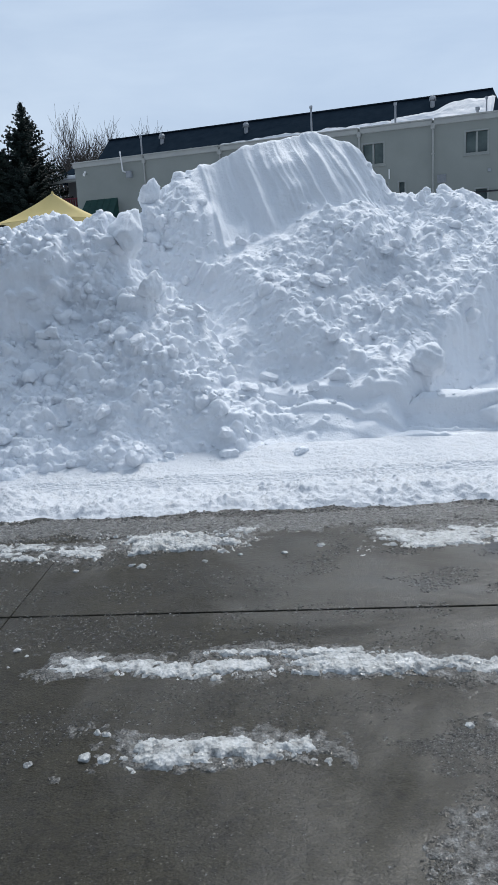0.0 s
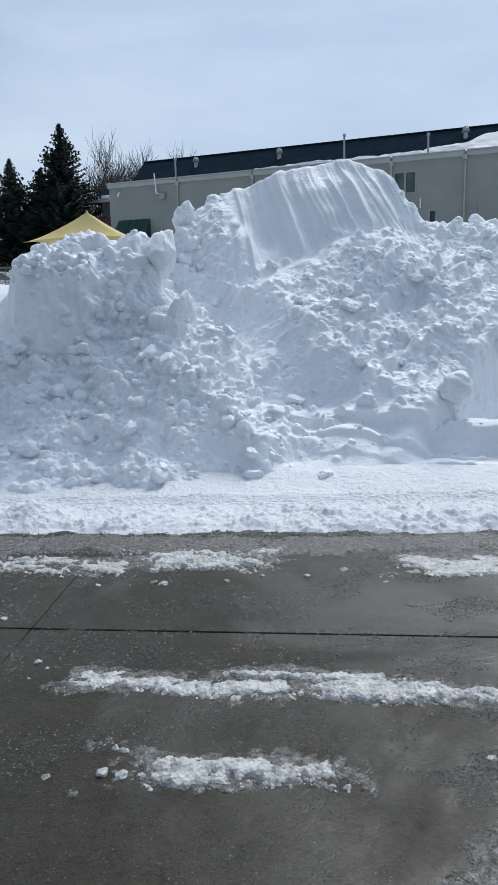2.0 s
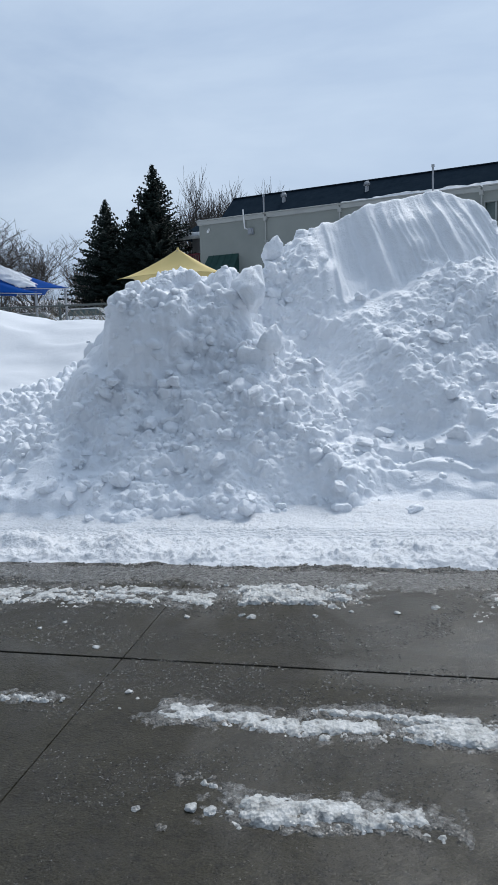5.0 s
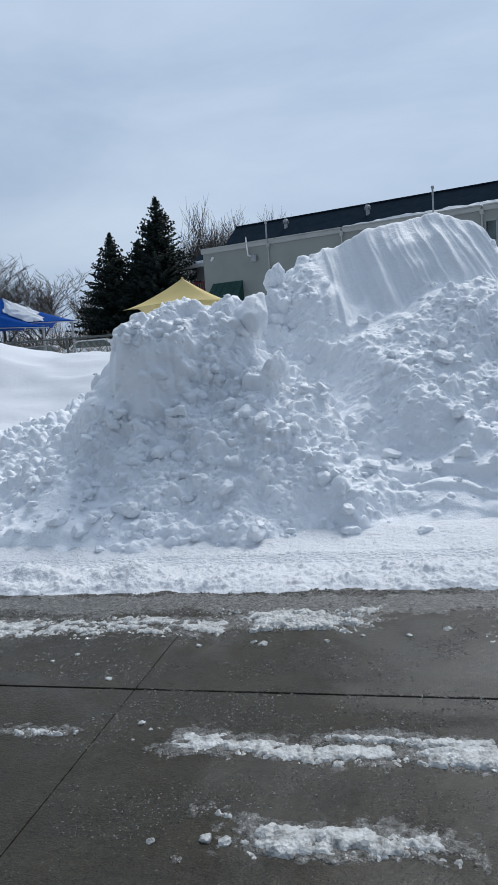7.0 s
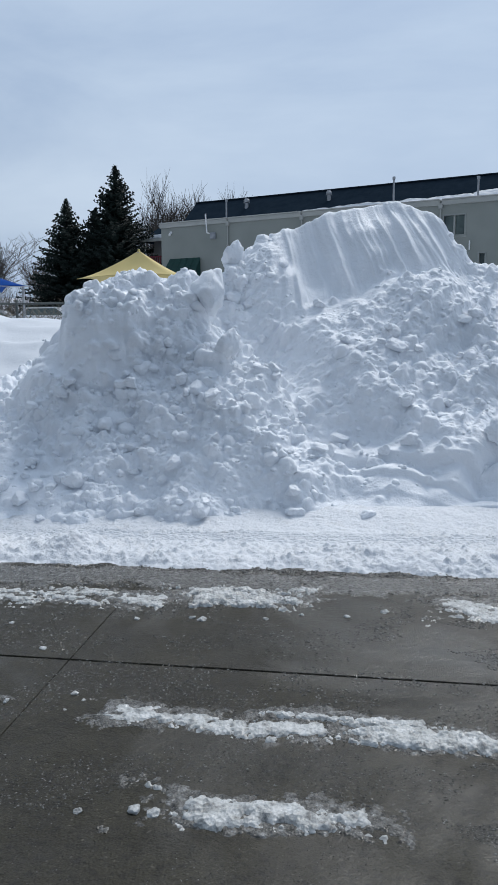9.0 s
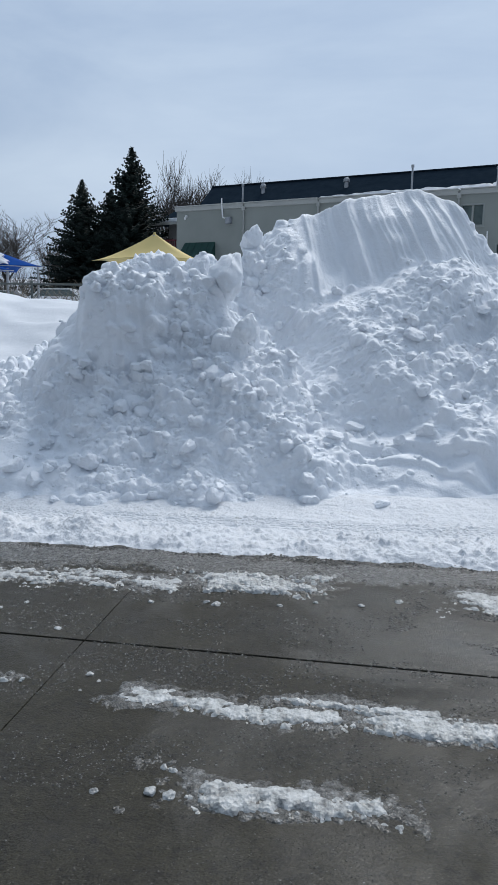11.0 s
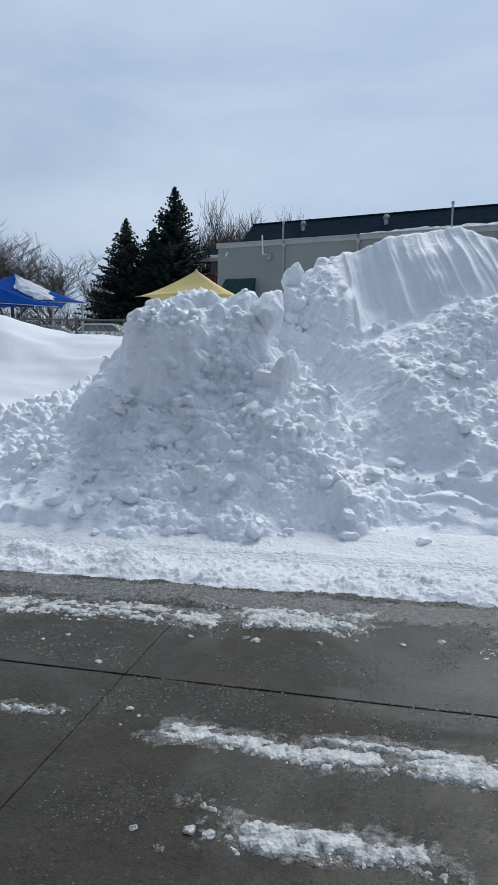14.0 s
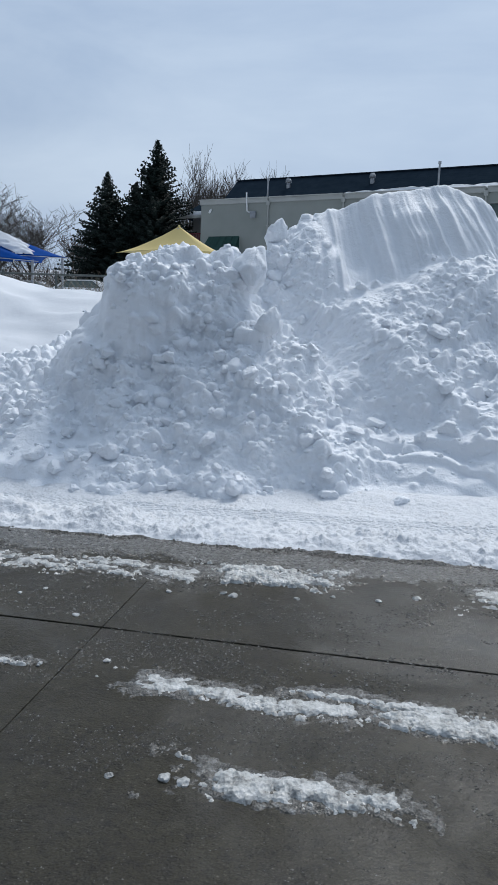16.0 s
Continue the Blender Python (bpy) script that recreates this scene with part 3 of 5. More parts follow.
def chunk_mesh(name, seed, flat=0.25, angular=0.8, fine=4):
    rng = random.Random(seed)
    bm = bmesh.new()
    bmesh.ops.create_icosphere(bm, subdivisions=fine, radius=1.0)
    cuts = [(Vector((rng.gauss(0, 1), rng.gauss(0, 1), rng.gauss(0, 1))).normalized(), rng.uniform(0.45, 0.8)) for _ in range(9)]
    off = Vector((rng.uniform(-9, 9), rng.uniform(-9, 9), rng.uniform(-9, 9)))
    for v in bm.verts:
        p = v.co.copy()
        for n, d in cuts:
            k = p.dot(n) - d
            if k > 0:
                p -= n * k * angular
        p *= 1 + 0.14 * noise.noise(p * 1.6 + off) + 0.14 * noise.noise(p * 3.5 + off) + 0.08 * noise.noise(p * 8 + off) + 0.04 * noise.noise(p * 17 + off)
        p.z *= 1 - flat
        v.co = p
    me = bpy.data.meshes.new(name)
    bm.to_mesh(me)
    bm.free()
    me.materials.append(SNOW)
    me.shade_smooth()
    return me


def clods():
    """Broken lumps of packed snow, half sunk all over the heap, thickest on the mound."""
    rng = np.random.default_rng(31)
    N = normals(PILE)
    weight = STREWN * (PILE[..., 1] < 10.4) * (PILE[..., 2] > np.maximum(ground_z(PILE[..., 0], PILE[..., 1]), 0.05)) * (PILE[..., 0] > -4.4) * (PILE[..., 0] < 3.4)
    flat = np.flatnonzero(weight.ravel() > 0.02)
    odds = weight.ravel()[flat]
    V, F, base = [], [], 0
    for fine, count, r0, r1, power in ((2, 3000, 0.012, 0.036, 1.3), (3, 420, 0.034, 0.100, 1.8)):
        for variant in range(6):
            bm = bmesh.new()
            bmesh.ops.create_icosphere(bm, subdivisions=fine, radius=1.0)
            off = Vector((variant * 7.3, variant * 3.1, fine * 5.0))
            shape = np.array([v.co * (1 + 0.30 * noise.noise(v.co * 1.1 + off) + 0.20 * noise.noise(v.co * 2.6 + off) + 0.10 * noise.noise(v.co * 6 + off)) for v in bm.verts])
            tris = np.array([[v.index for v in f.verts] for f in bm.faces])
            bm.free()
            n = count // 6
            at = rng.choice(flat, n, p=odds / odds.sum())
            r = r0 + (r1 - r0) * rng.random(n) ** power
            a, b = rng.uniform(0, 6.283, n), rng.uniform(-0.7, 0.7, n)
            p = shape[None] * np.stack([rng.uniform(0.75, 1.35, n), rng.uniform(0.75, 1.2, n), rng.uniform(0.6, 1.0, n)], 1)[:, None]
            ca, sa, cb, sb = np.cos(a)[:, None], np.sin(a)[:, None], np.cos(b)[:, None], np.sin(b)[:, None]
            x, y, z = p[..., 0], p[..., 1] * cb - p[..., 2] * sb, p[..., 1] * sb + p[..., 2] * cb
            p = np.stack([x * ca - y * sa, x * sa + y * ca, z], 2) * r[:, None, None]
            mid = PILE.reshape(-1, 3)[at] + N.reshape(-1, 3)[at] * (r * rng.uniform(-0.80, -0.08, n))[:, None]
            V.append((p + mid[:, None]).reshape(-1, 3))
            F.append((base + len(shape) * np.arange(n)[:, None, None] + tris[None]).reshape(-1, 3))
            base += n * len(shape)
    V, F = np.concatenate(V), np.concatenate(F)
    return tagged(mesh_object("snow_rubble", V.tolist(), F.tolist(), SNOW, smooth=True), "crumbled lumps of white snow strewn over the pile", "snow rubble", kind="stuff")


clods()
CHUNKS = [chunk_mesh("snow_chunk", s, 0.10 + 0.05 * (s % 4), 0.75 + 0.08 * (s % 4)) for s in range(7)]


def chunk(x, y, r, variant, turn, label, name="snow_chunk", tall=1.0, sink=0.25, on_pile=True, tilt=0.0, group="loose snow chunks", z=None, mesh=None):
    if z is None:
        z = pile_height(x, y) if on_pile else 0.0
    ob = new(name, mesh or CHUNKS[variant % len(CHUNKS)])
    ob.matrix_world = pose(x, y, z + r * tall * (1 - 2 * sink) * 0.8, tilt, tilt * 0.6, turn) @ Matrix.Diagonal((r, r, r * tall, 1))
    return tagged(ob, label, "snow chunk", group)


ROUND = chunk_mesh("snow_boulder", 77, 0.10, 0.40)
chunk(1.68, 7.04, 0.18, 4, 75, "large rounded snow boulder at the foot of the pile", "snow_boulder", 0.95, 0.35, mesh=ROUND)
chunk(-1.00, 9.03, 0.13, 4, 10, "upright jagged snow block on the crest", "snow_block", 1.6, 0.24)
chunk(-1.46, 8.62, 0.15, 3, 70, "big rounded snow lump on the saddle", "snow_boulder", 0.85, 0.20, z=2.15, mesh=ROUND)
chunk(-0.87, 7.30, 0.13, 4, 20, "egg-shaped snow lump standing on the slope", "snow_boulder", 1.4, 0.1)
chunk(-1.10, 7.70, 0.22, 0, 45, "broken snow block leaning on the mound", "snow_block", 1.3, 0.36, tilt=12)
rng = random.Random(12)
for k in range(230):
    x = rng.uniform(-3.3, 2.3)
    y = rng.uniform(6.05, 7.5) if k % 4 else rng.uniform(7.5, 9.0)
    if 0.0 < x < 1.7 and y > 8.7 or x > 1.0 and y < 7.1 or x > 0.0 and y < 6.9 and k % 5:
        continue
    r = 0.020 + 0.085 * rng.random() ** 2.2
    chunk(x, y, r, rng.randrange(7), rng.uniform(0, 360), "rounded lump of packed snow on the pile", tall=rng.uniform(0.7, 1.1), sink=0.46, tilt=rng.uniform(-25, 25))
for k in range(26):
    x, y = rng.uniform(-3.9, -2.2), rng.uniform(6.0, 7.4)
    r = 0.025 + 0.05 * rng.random() ** 2
    z = max(float(ground_z(np.array(x), np.array(y))), pile_height(x, y), 0.02)
    ob = new("snow_chunk", CHUNKS[k % 7])
    ob.matrix_world = pose(x, y, z + r * 0.5, rng.uniform(-20, 20), 0, rng.uniform(0, 360)) @ Matrix.Diagonal((r, r, r * 0.85, 1))
    tagged(ob, "small ball of snow rolled off the pile", "snow chunk", "loose snow chunks")

# ---- packed snow strip along the lot, and slush ridges ----


def strip():
    sx, sy = np.concatenate([np.arange(-7.5, -3.6, 0.03), np.arange(-3.6, 2.6, 0.0115), np.arange(2.6, 6.0, 0.03)]), np.arange(4.72, 6.9, 0.0115)
    X, Y = np.meshgrid(sx, sy)
    brink = 5.02 + 0.05 * fbm(X * 1.3, X * 0 + 2.2, 3, 101) + 0.05 * fbm(X * 7, Y * 7, 3, 102) - 0.02 * X
    body = 0.045 * step01(Y, brink - 0.02, brink + 0.16)
    crumb = np.clip(0.5 + fbm(X * 9, Y * 9, 3, 103), 0, 1) * (1 - 0.75 * step01(Y, 5.5, 5.7)) * step01(Y, brink - 0.05, brink + 0.05)
    cell = np.abs(vnoise(X * 16, Y * 22, 104)) * 0.030 + np.abs(vnoise(X * 30, Y * 40, 105)) * 0.016
    top, edge = rubble((X + 0.03 * fbm(X * 6, Y * 6, 2, 109)) * 21, Y * 27, 231)
    cell = 0.027 * top * edge ** 0.6 * step01(top, 0.2, 0.7) + 0.4 * cell
    top, edge = rubble((X + 0.02 * fbm(X * 9, Y * 9, 2, 110)) * 30, Y * 38, 241)
    pits = 0.022 * top * edge * step01(Y, brink, brink + 0.1) * (1 - 0.6 * step01(Y, 5.95, 6.2)) * (0.5 + 0.5 * step01(fbm(X * 3, Y * 3, 2, 111), -0.4, 0.3))
    track = 0.014 * np.sin((Y + 0.02 * X + 0.015 * fbm(X, Y * 0.3, 2, 106)) * 2 * math.pi / 0.055) * step01(Y, 5.55, 5.65) * (1 - step01(Y, 5.85, 5.98))
    berm = 0.10 * np.exp(-((Y - 5.28 + 0.03 * X) / 0.13) ** 2) * np.clip(0.2 + fbm(X * 2.2, Y * 2.2, 3, 107) * 1.4, 0, 1)
    rise = 0.10 * step01(Y, 5.9, 6.5)
    Z = body + pits + crumb * (cell + 0.012) + track + berm + rise + 0.012 * fbm(X * 3, Y * 3, 3, 108) - 0.012
    z = Z.ravel()
    ob = grid_object("snow_strip", X, Y, Z, SNOW_LOT, keep=lambda f: (z[f] > -0.004).any(1))
    return tagged(ob, "trodden snow strip with tyre tracks beside the lot", "snow", kind="structure")


strip()


def slush(name, label, x0, x1, y0, y1, slope, thick, seed, fill=0.15, cell=17, mat=None):
    """A ridge of wet slush from x0 to x1 along a line, y0 to y1 wide, broken up by noise."""
    s = 0.007
    X, V = np.meshgrid(np.arange(x0 - 0.15, x1 + 0.15, s), np.arange(-0.2, 1.2, s / (y1 - y0)))
    Y = y0 + V * (y1 - y0) + slope * (X - x0)
    wob = 0.18 * fbm(X * 3.0, X * 0, 3, seed + 11)
    across = 1 - (np.abs(V - 0.5 - wob) * 2.2) ** 2
    along = step01(X, x0 - 0.06, x0 + 0.16) * (1 - step01(X, x1 - 0.25, x1 + 0.08))
    m = across * along + 0.75 * fbm(X * 5.0, Y * 8.0, 4, seed, 0.6) + 0.85 * fbm(X * 20, Y * 26, 4, seed + 7, 0.7) + fill - 0.76
    m = m - 2.5 * step01(X, x1, x1 + 0.12)
    lump = 0.75 + 0.45 * fbm(X * cell * 0.8, Y * cell * 1.2, 3, seed + 3, 0.6) + 0.35 * np.abs(vnoise(X * cell * 2.6, Y * cell * 3.2, seed + 5))
    Z = thick * (np.clip(m, -0.4, 0.7) + 0.35 * step01(m, 0.0, 0.12)) * lump
    Z = np.where(Z > 0, 0.004 + Z, Z)
    z = Z.ravel()
    ob = grid_object(name, X, Y, Z, mat or SLUSH, keep=lambda f: (z[f] > 0).any(1))
    return tagged(ob, label, "slush", "slush ridges on the lot")


def slush_lump_mesh(seed):
    me = chunk_mesh("lump", seed, 0.20, 0.65, 4).copy()
    me.materials.clear()
    me.materials.append(SLUSH)
    return me


SLUSH_LUMPS = [slush_lump_mesh(40 + s) for s in range(4)]
RIDGES = (
    ("ragged ridge of wet white slush on concrete", -0.50, 0.20, 2.25, 2.43, -0.05, 0.024, 201, 0.36),
    ("long ridge of wet white slush on concrete", 0.10, 2.6, 2.79, 2.99, -0.13, 0.026, 221, 0.40),
    ("thin band of slush beside a longer ridge", -0.30, 0.55, 3.00, 3.08, -0.12, 0.018, 231, 0.10),
    ("broken patches of thin slush on concrete", -0.95, 0.10, 2.84, 3.10, -0.08, 0.015, 241, 0.06),
    ("spread of lumpy grey-white slush near the snow strip", -0.85, 0.02, 4.24, 4.66, 0.02, 0.027, 261, 0.20),
    ("thin wet slush patch near the snow strip", 0.72, 2.6, 4.14, 4.56, 0.0, 0.014, 281, 0.22),
    ("scattered slush crumbs near the snow strip", -2.6, -0.75, 4.16, 4.66, -0.02, 0.016, 301, -0.10),
    ("small patch of slush at the slab joint", -1.75, -1.35, 2.99, 3.09, 0.0, 0.020, 321, 0.15),
)
for label, x0, x1, y0, y1, slope, thick, seed, fill in RIDGES:
    ridge = slush("slush_ridge", label, x0, x1, y0, y1, slope, thick, seed, fill)
    rr = random.Random(seed)
    for k in range(int(6 + 8 * (x1 - x0))):
        x = rr.uniform(x0, x1)
        y = y0 + (y1 - y0) * min(max(rr.gauss(0.5, 0.22), 0.0), 1.0) + slope * (x - x0)
        r = thick * rr.uniform(0.2, 0.5)
        lump = new("lump", SLUSH_LUMPS[k % 4])
        lump.parent = ridge
        lump.matrix_world = pose(x, y, r * 0.45, rr.uniform(-30, 30), 0, rr.uniform(0, 360)) @ Matrix.Diagonal((r * 1.2, r, r * 0.9, 1))
    film = slush("slush_film", "thin grey watery slush round a ridge", x0 - 0.08, x1 + 0.08, y0 - 0.01, y1 + 0.07, slope, 0.005, seed + 1000, fill + 0.02, 24, SLUSH_THIN)
    tagged(film, kind="stuff")
for x0, x1, y0, y1, seed in ((0.34, 1.25, 1.48, 1.98, 701), (0.75, 1.7, 2.2, 2.6, 711)):
    film = slush("slush_film", "shiny half-melted ice crust on wet concrete", x0, x1, y0, y1, 0.0, 0.006, seed, 0.16, 30, SLUSH_THIN)
    tagged(film, kind="stuff")
band = slush("slush_band", "gritty grey band of half-melted slush along the snow strip", -4.0, 3.0, 4.64, 5.06, -0.02, 0.004, 881, 0.50, 34, SLUSH_THIN)
tagged(band, kind="stuff")

for x, y, r in ((-0.63, 2.32, 0.035), (-0.56, 2.31, 0.032), (-0.82, 2.30, 0.022), (-1.10, 3.14, 0.025), (0.16, 4.19, 0.026), (0.38, 4.28, 0.034),
                (-0.10, 4.20, 0.020), (-0.66, 4.08, 0.036), (-0.72, 4.11, 0.026), (-1.42, 3.62, 0.026), (-1.03, 4.06, 0.024), (-1.72, 3.95, 0.020),
                (0.72, 2.40, 0.022), (-1.83, 3.85, 0.020), (-0.3, 4.12, 0.024)):
    chunk(x, y, r * 0.80, 0, x * 300, "small wet lump of slush on the concrete", "slush_lump", 0.75, 0.45, False, group="slush lumps", mesh=SLUSH_LUMPS[int(abs(x) * 100) % 4])


def crumbs():
    """Wet ice grains and grit in drifts over the slabs, each a low rounded pebble."""
    rng = np.random.default_rng(8)
    ring = np.arange(6) * math.pi / 3
    shape = np.concatenate([np.stack([np.cos(ring), np.sin(ring), 0 * ring], 1), np.stack([0.6 * np.cos(ring + 0.5), 0.6 * np.sin(ring + 0.5), 0 * ring + 0.75], 1), [(0.05, 0.0, 1.0)]])
    tris = [(k, (k + 1) % 6, 6 + k) for k in range(6)] + [((k + 1) % 6, 6 + (k + 1) % 6, 6 + k) for k in range(6)] + [(6 + k, 6 + (k + 1) % 6, 12) for k in range(6)]
    # count, x0, x1, y0, y1, size, how bare the ground stays
    zones = ((12000, -3.4, 2.6, 4.60, 5.08, 0.013, -0.6), (16640, -2.6, 0.9, 3.55, 4.6, 0.0075, 0.03), (16640, 0.3, 2.3, 3.45, 4.3, 0.0075, 0.03),
             (17920, -1.7, 2.2, 2.9, 3.5, 0.0065, 0.07), (12800, -1.5, 0.6, 2.3, 2.95, 0.005, 0.04), (12800, 0.55, 1.7, 2.25, 2.8, 0.0055, 0.07),
             (12800, 0.45, 1.3, 1.85, 2.35, 0.0045, 0.09), (23040, 0.15, 1.1, 1.35, 1.86, 0.0042, 0.00), (9000, -1.4, 0.6, 1.4, 2.35, 0.0034, 0.0))
    V, F, base = [], [], 0
    for n, x0, x1, y0, y1, r, bare in zones:
        x, y, k = rng.uniform(x0, x1, n), rng.uniform(y0, y1, n), rng.random(n)
        edge = np.minimum(np.minimum(x - x0, x1 - x) / (x1 - x0), np.minimum(y - y0, y1 - y) / (y1 - y0))
        keep = fbm(x * 3.1, y * 4.3, 4, 401, 0.6) + 0.18 * (k - 0.5) > bare + 0.35 * (1 - step01(edge, 0.0, 0.22)) * (bare > -0.5)
        x, y, k = x[keep], y[keep], k[keep]
        n = len(x)
        a, h, q = rng.uniform(0, 6.3, n), rng.uniform(0.30, 0.75, n), r * (0.34 + 0.8 * k ** 3)
        c, s = np.cos(a), np.sin(a)
        jag = shape[None] * rng.uniform(0.7, 1.25, (n, 13, 1))
        px = x[:, None] + q[:, None] * (jag[..., 0] * c[:, None] - 0.7 * jag[..., 1] * s[:, None])
        py = y[:, None] + q[:, None] * (jag[..., 0] * s[:, None] + 0.7 * jag[..., 1] * c[:, None])
        pz = 0.0004 + q[:, None] * jag[..., 2] * h[:, None]
        V.append(np.stack([px, py, pz], 2).reshape(-1, 3))
        F.append((base + 13 * np.arange(n)[:, None, None] + np.array(tris)[None]).reshape(-1, 3))
        base += 13 * n
    V, F = np.concatenate(V), np.concatenate(F)
    return tagged(mesh_object("ice_crumbs", V.tolist(), F.tolist(), ICE, smooth=True), "wet ice grains and grit strewn on wet concrete", "ice crumbs", kind="stuff")


crumbs()

# ---- the long building behind the pile ----
K = 1.3


def up(z):
    return 1.6 + (z - 1.6) * K


BLD = pose(-8.42, 41.7, 0, 0, 0, -22.8)
building = empty("building", BLD, "long flat-fronted beige building with dark shingled roof", "building")
L, EAVE, BASE = 16.7 * K, up(6.19), 1.5


def wall_with_openings(name, length, z0, z1, holes, thick, mat, parent):
    """A wall along x in pieces round its openings (x0, x1, z0, z1)."""
    bm = bmesh.new()
    xs = sorted({0.0, length, *[h[0] for h in holes], *[h[1] for h in holes]})
    for a, b in zip(xs, xs[1:]):
        cut = sorted((h[2], h[3]) for h in holes if h[0] <= a and h[1] >= b)
        lo = z0
        for c, d in cut:
            if c > lo:
                box(bm, a, b, 0, thick, lo, c)
            lo = d
        if z1 > lo:
            box(bm, a, b, 0, thick, lo, z1)
    bmesh.ops.remove_doubles(bm, verts=bm.verts, dist=0.0005)
    return part(name, bm, mat, parent)


WINS = [(11.72 * K, 12.42 * K, up(5.03), up(5.68)), (15.13 * K, 15.80 * K, up(5.07), up(5.71))]
LOW = [(12.20 * K, 12.55 * K, up(3.85), up(4.36)), (12.95 * K, 13.13 * K, up(3.9), up(4.36)), (15.45 * K, 15.81 * K, up(3.3), up(3.92))]
wall_with_openings("wall", L, BASE, EAVE, WINS + LOW, 0.25, SIDING, building)
boxed("wall", (-0.0, 0.25, 0.25, 9.0, BASE, EAVE), SIDING, building, bevel=0)
boxed("wall", (L - 0.25, L, 0.25, 9.0, BASE, EAVE), SIDING, building, bevel=0)
boxed("wall", (0, L, 9.0, 9.25, BASE, EAVE), SIDING, building, bevel=0)
boxed("flat_roof", (0.02, L - 0.02, 0.26, 8.98, EAVE - 0.25, EAVE - 0.05), SNOW_FIELD, building, "snow-covered flat roof", bevel=0)
joints = [0.0, 3.19 * K, 6.38 * K, 11.60 * K, 14.08 * K, L]
for a, b in zip(joints, joints[1:]):
    boxed("fascia", (a - (0.06 if a == 0 else -0.05), b - 0.05 if b < L else b + 0.06, -0.09, 0.30, EAVE - 0.19, EAVE + 0.02), TRIM, building, bevel=0.015)
    boxed("coping", (a - (0.08 if a == 0 else -0.05), b - 0.05 if b < L else b + 0.08, -0.13, 0.32, EAVE + 0.022, EAVE + 0.08), TRIM, building, bevel=0.012)
for a in joints[1:-1]:
    pipe = tubed("downspout", [(a, -0.07, BASE), (a, -0.07, EAVE - 0.20)], 0.036, TRIM, building, "pale square downspout")
    bm = bmesh.new()
    box(bm, a - 0.09, a + 0.09, -0.14, -0.005, EAVE - 0.34, EAVE - 0.12, 0.02)
    part("conductor_head", bm, TRIM, pipe)
    for z in (3.0, 4.6, 6.2):
        boxed("strap", (a - 0.075, a + 0.075, -0.125, -0.002, z, z + 0.04), TRIM, pipe, bevel=0.004)


def window(x0, x1, z0, z1, parent, sashes=2):
    w = boxed("window", (x0, x1, 0.14, 0.17, z0, z1), GLASS, parent, "dark sliding window with pale frame", bevel=0)
    f = 0.07
    for d in ((x0 - f, x1 + f, -0.03, 0.12, z1, z1 + f), (x0 - f, x1 + f, -0.03, 0.12, z0 - f, z0), (x0 - f, x0, -0.03, 0.12, z0, z1), (x1, x1 + f, -0.03, 0.12, z0, z1)):
        boxed("window_frame", d, FRAME, w, bevel=0.006)
    if sashes == 2:
        c = (x0 + x1) / 2
        boxed("mullion", (c - 0.04, c + 0.04, 0.02, 0.135, z0, z1), FRAME, w, bevel=0.005)
    boxed("window_sill", (x0 - 0.1, x1 + 0.1, -0.08, 0.10, z0 - f - 0.05, z0 - f), FRAME, w, bevel=0.006)
    return w


for q in WINS:
    window(*q, building)
for q in LOW:
    window(*q, building, 1)
# hipped shingle roof set back on the flat roof
F0, F1, R0, R1 = 0.36 * K, 16.25 * K, 0.18 * K, 15.72 * K
yf, yr, zf, zr = 1.3, 3.25, up(6.40) - 0.14, up(7.40)
bm = bmesh.new()
vs = [bm.verts.new(p) for p in ((F0, yf, zf), (F1, yf, zf), (R1, yr, zr), (R0, yr, zr), (F0, 2 * yr - yf, zf), (F1, 2 * yr - yf, zf))]
for f in ((0, 1, 2, 3), (5, 4, 3, 2), (0, 3, 4), (1, 5, 2), (0, 4, 5, 1)):
    bm.faces.new([vs[i] for i in f])
bmesh.ops.recalc_face_normals(bm, faces=bm.faces)
roof = part("roof", bm, SHINGLE, building, "dark grey shingled roof partly under snow")
nrow = 12
for k in range(nrow):
    a, b = k / nrow, (k + 1) / nrow
    bm = bmesh.new()
    x0a, x1a = F0 + (R0 - F0) * a, F1 + (R1 - F1) * a
    x0b, x1b = F0 + (R0 - F0) * b, F1 + (R1 - F1) * b
    ya, yb, za, zb = yf + (yr - yf) * a, yf + (yr - yf) * b, zf + (zr - zf) * a, zf + (zr - zf) * b
    p = [(x0a, ya, za + 0.010), (x1a, ya, za + 0.010), (x1b, yb, zb + 0.008), (x0b, yb, zb + 0.008), (x0a, ya, za + 0.002), (x1a, ya, za + 0.002)]
    vs = [bm.verts.new(q) for q in p]
    bm.faces.new([vs[i] for i in (0, 1, 2, 3)])
    bm.faces.new([vs[i] for i in (4, 5, 1, 0)])
    part("shingle_course", bm, SHINGLE, roof)
boxed("ridge_cap", (R0, R1, yr - 0.10, yr + 0.10, zr - 0.01, zr + 0.05), SHINGLE, roof, bevel=0.02)


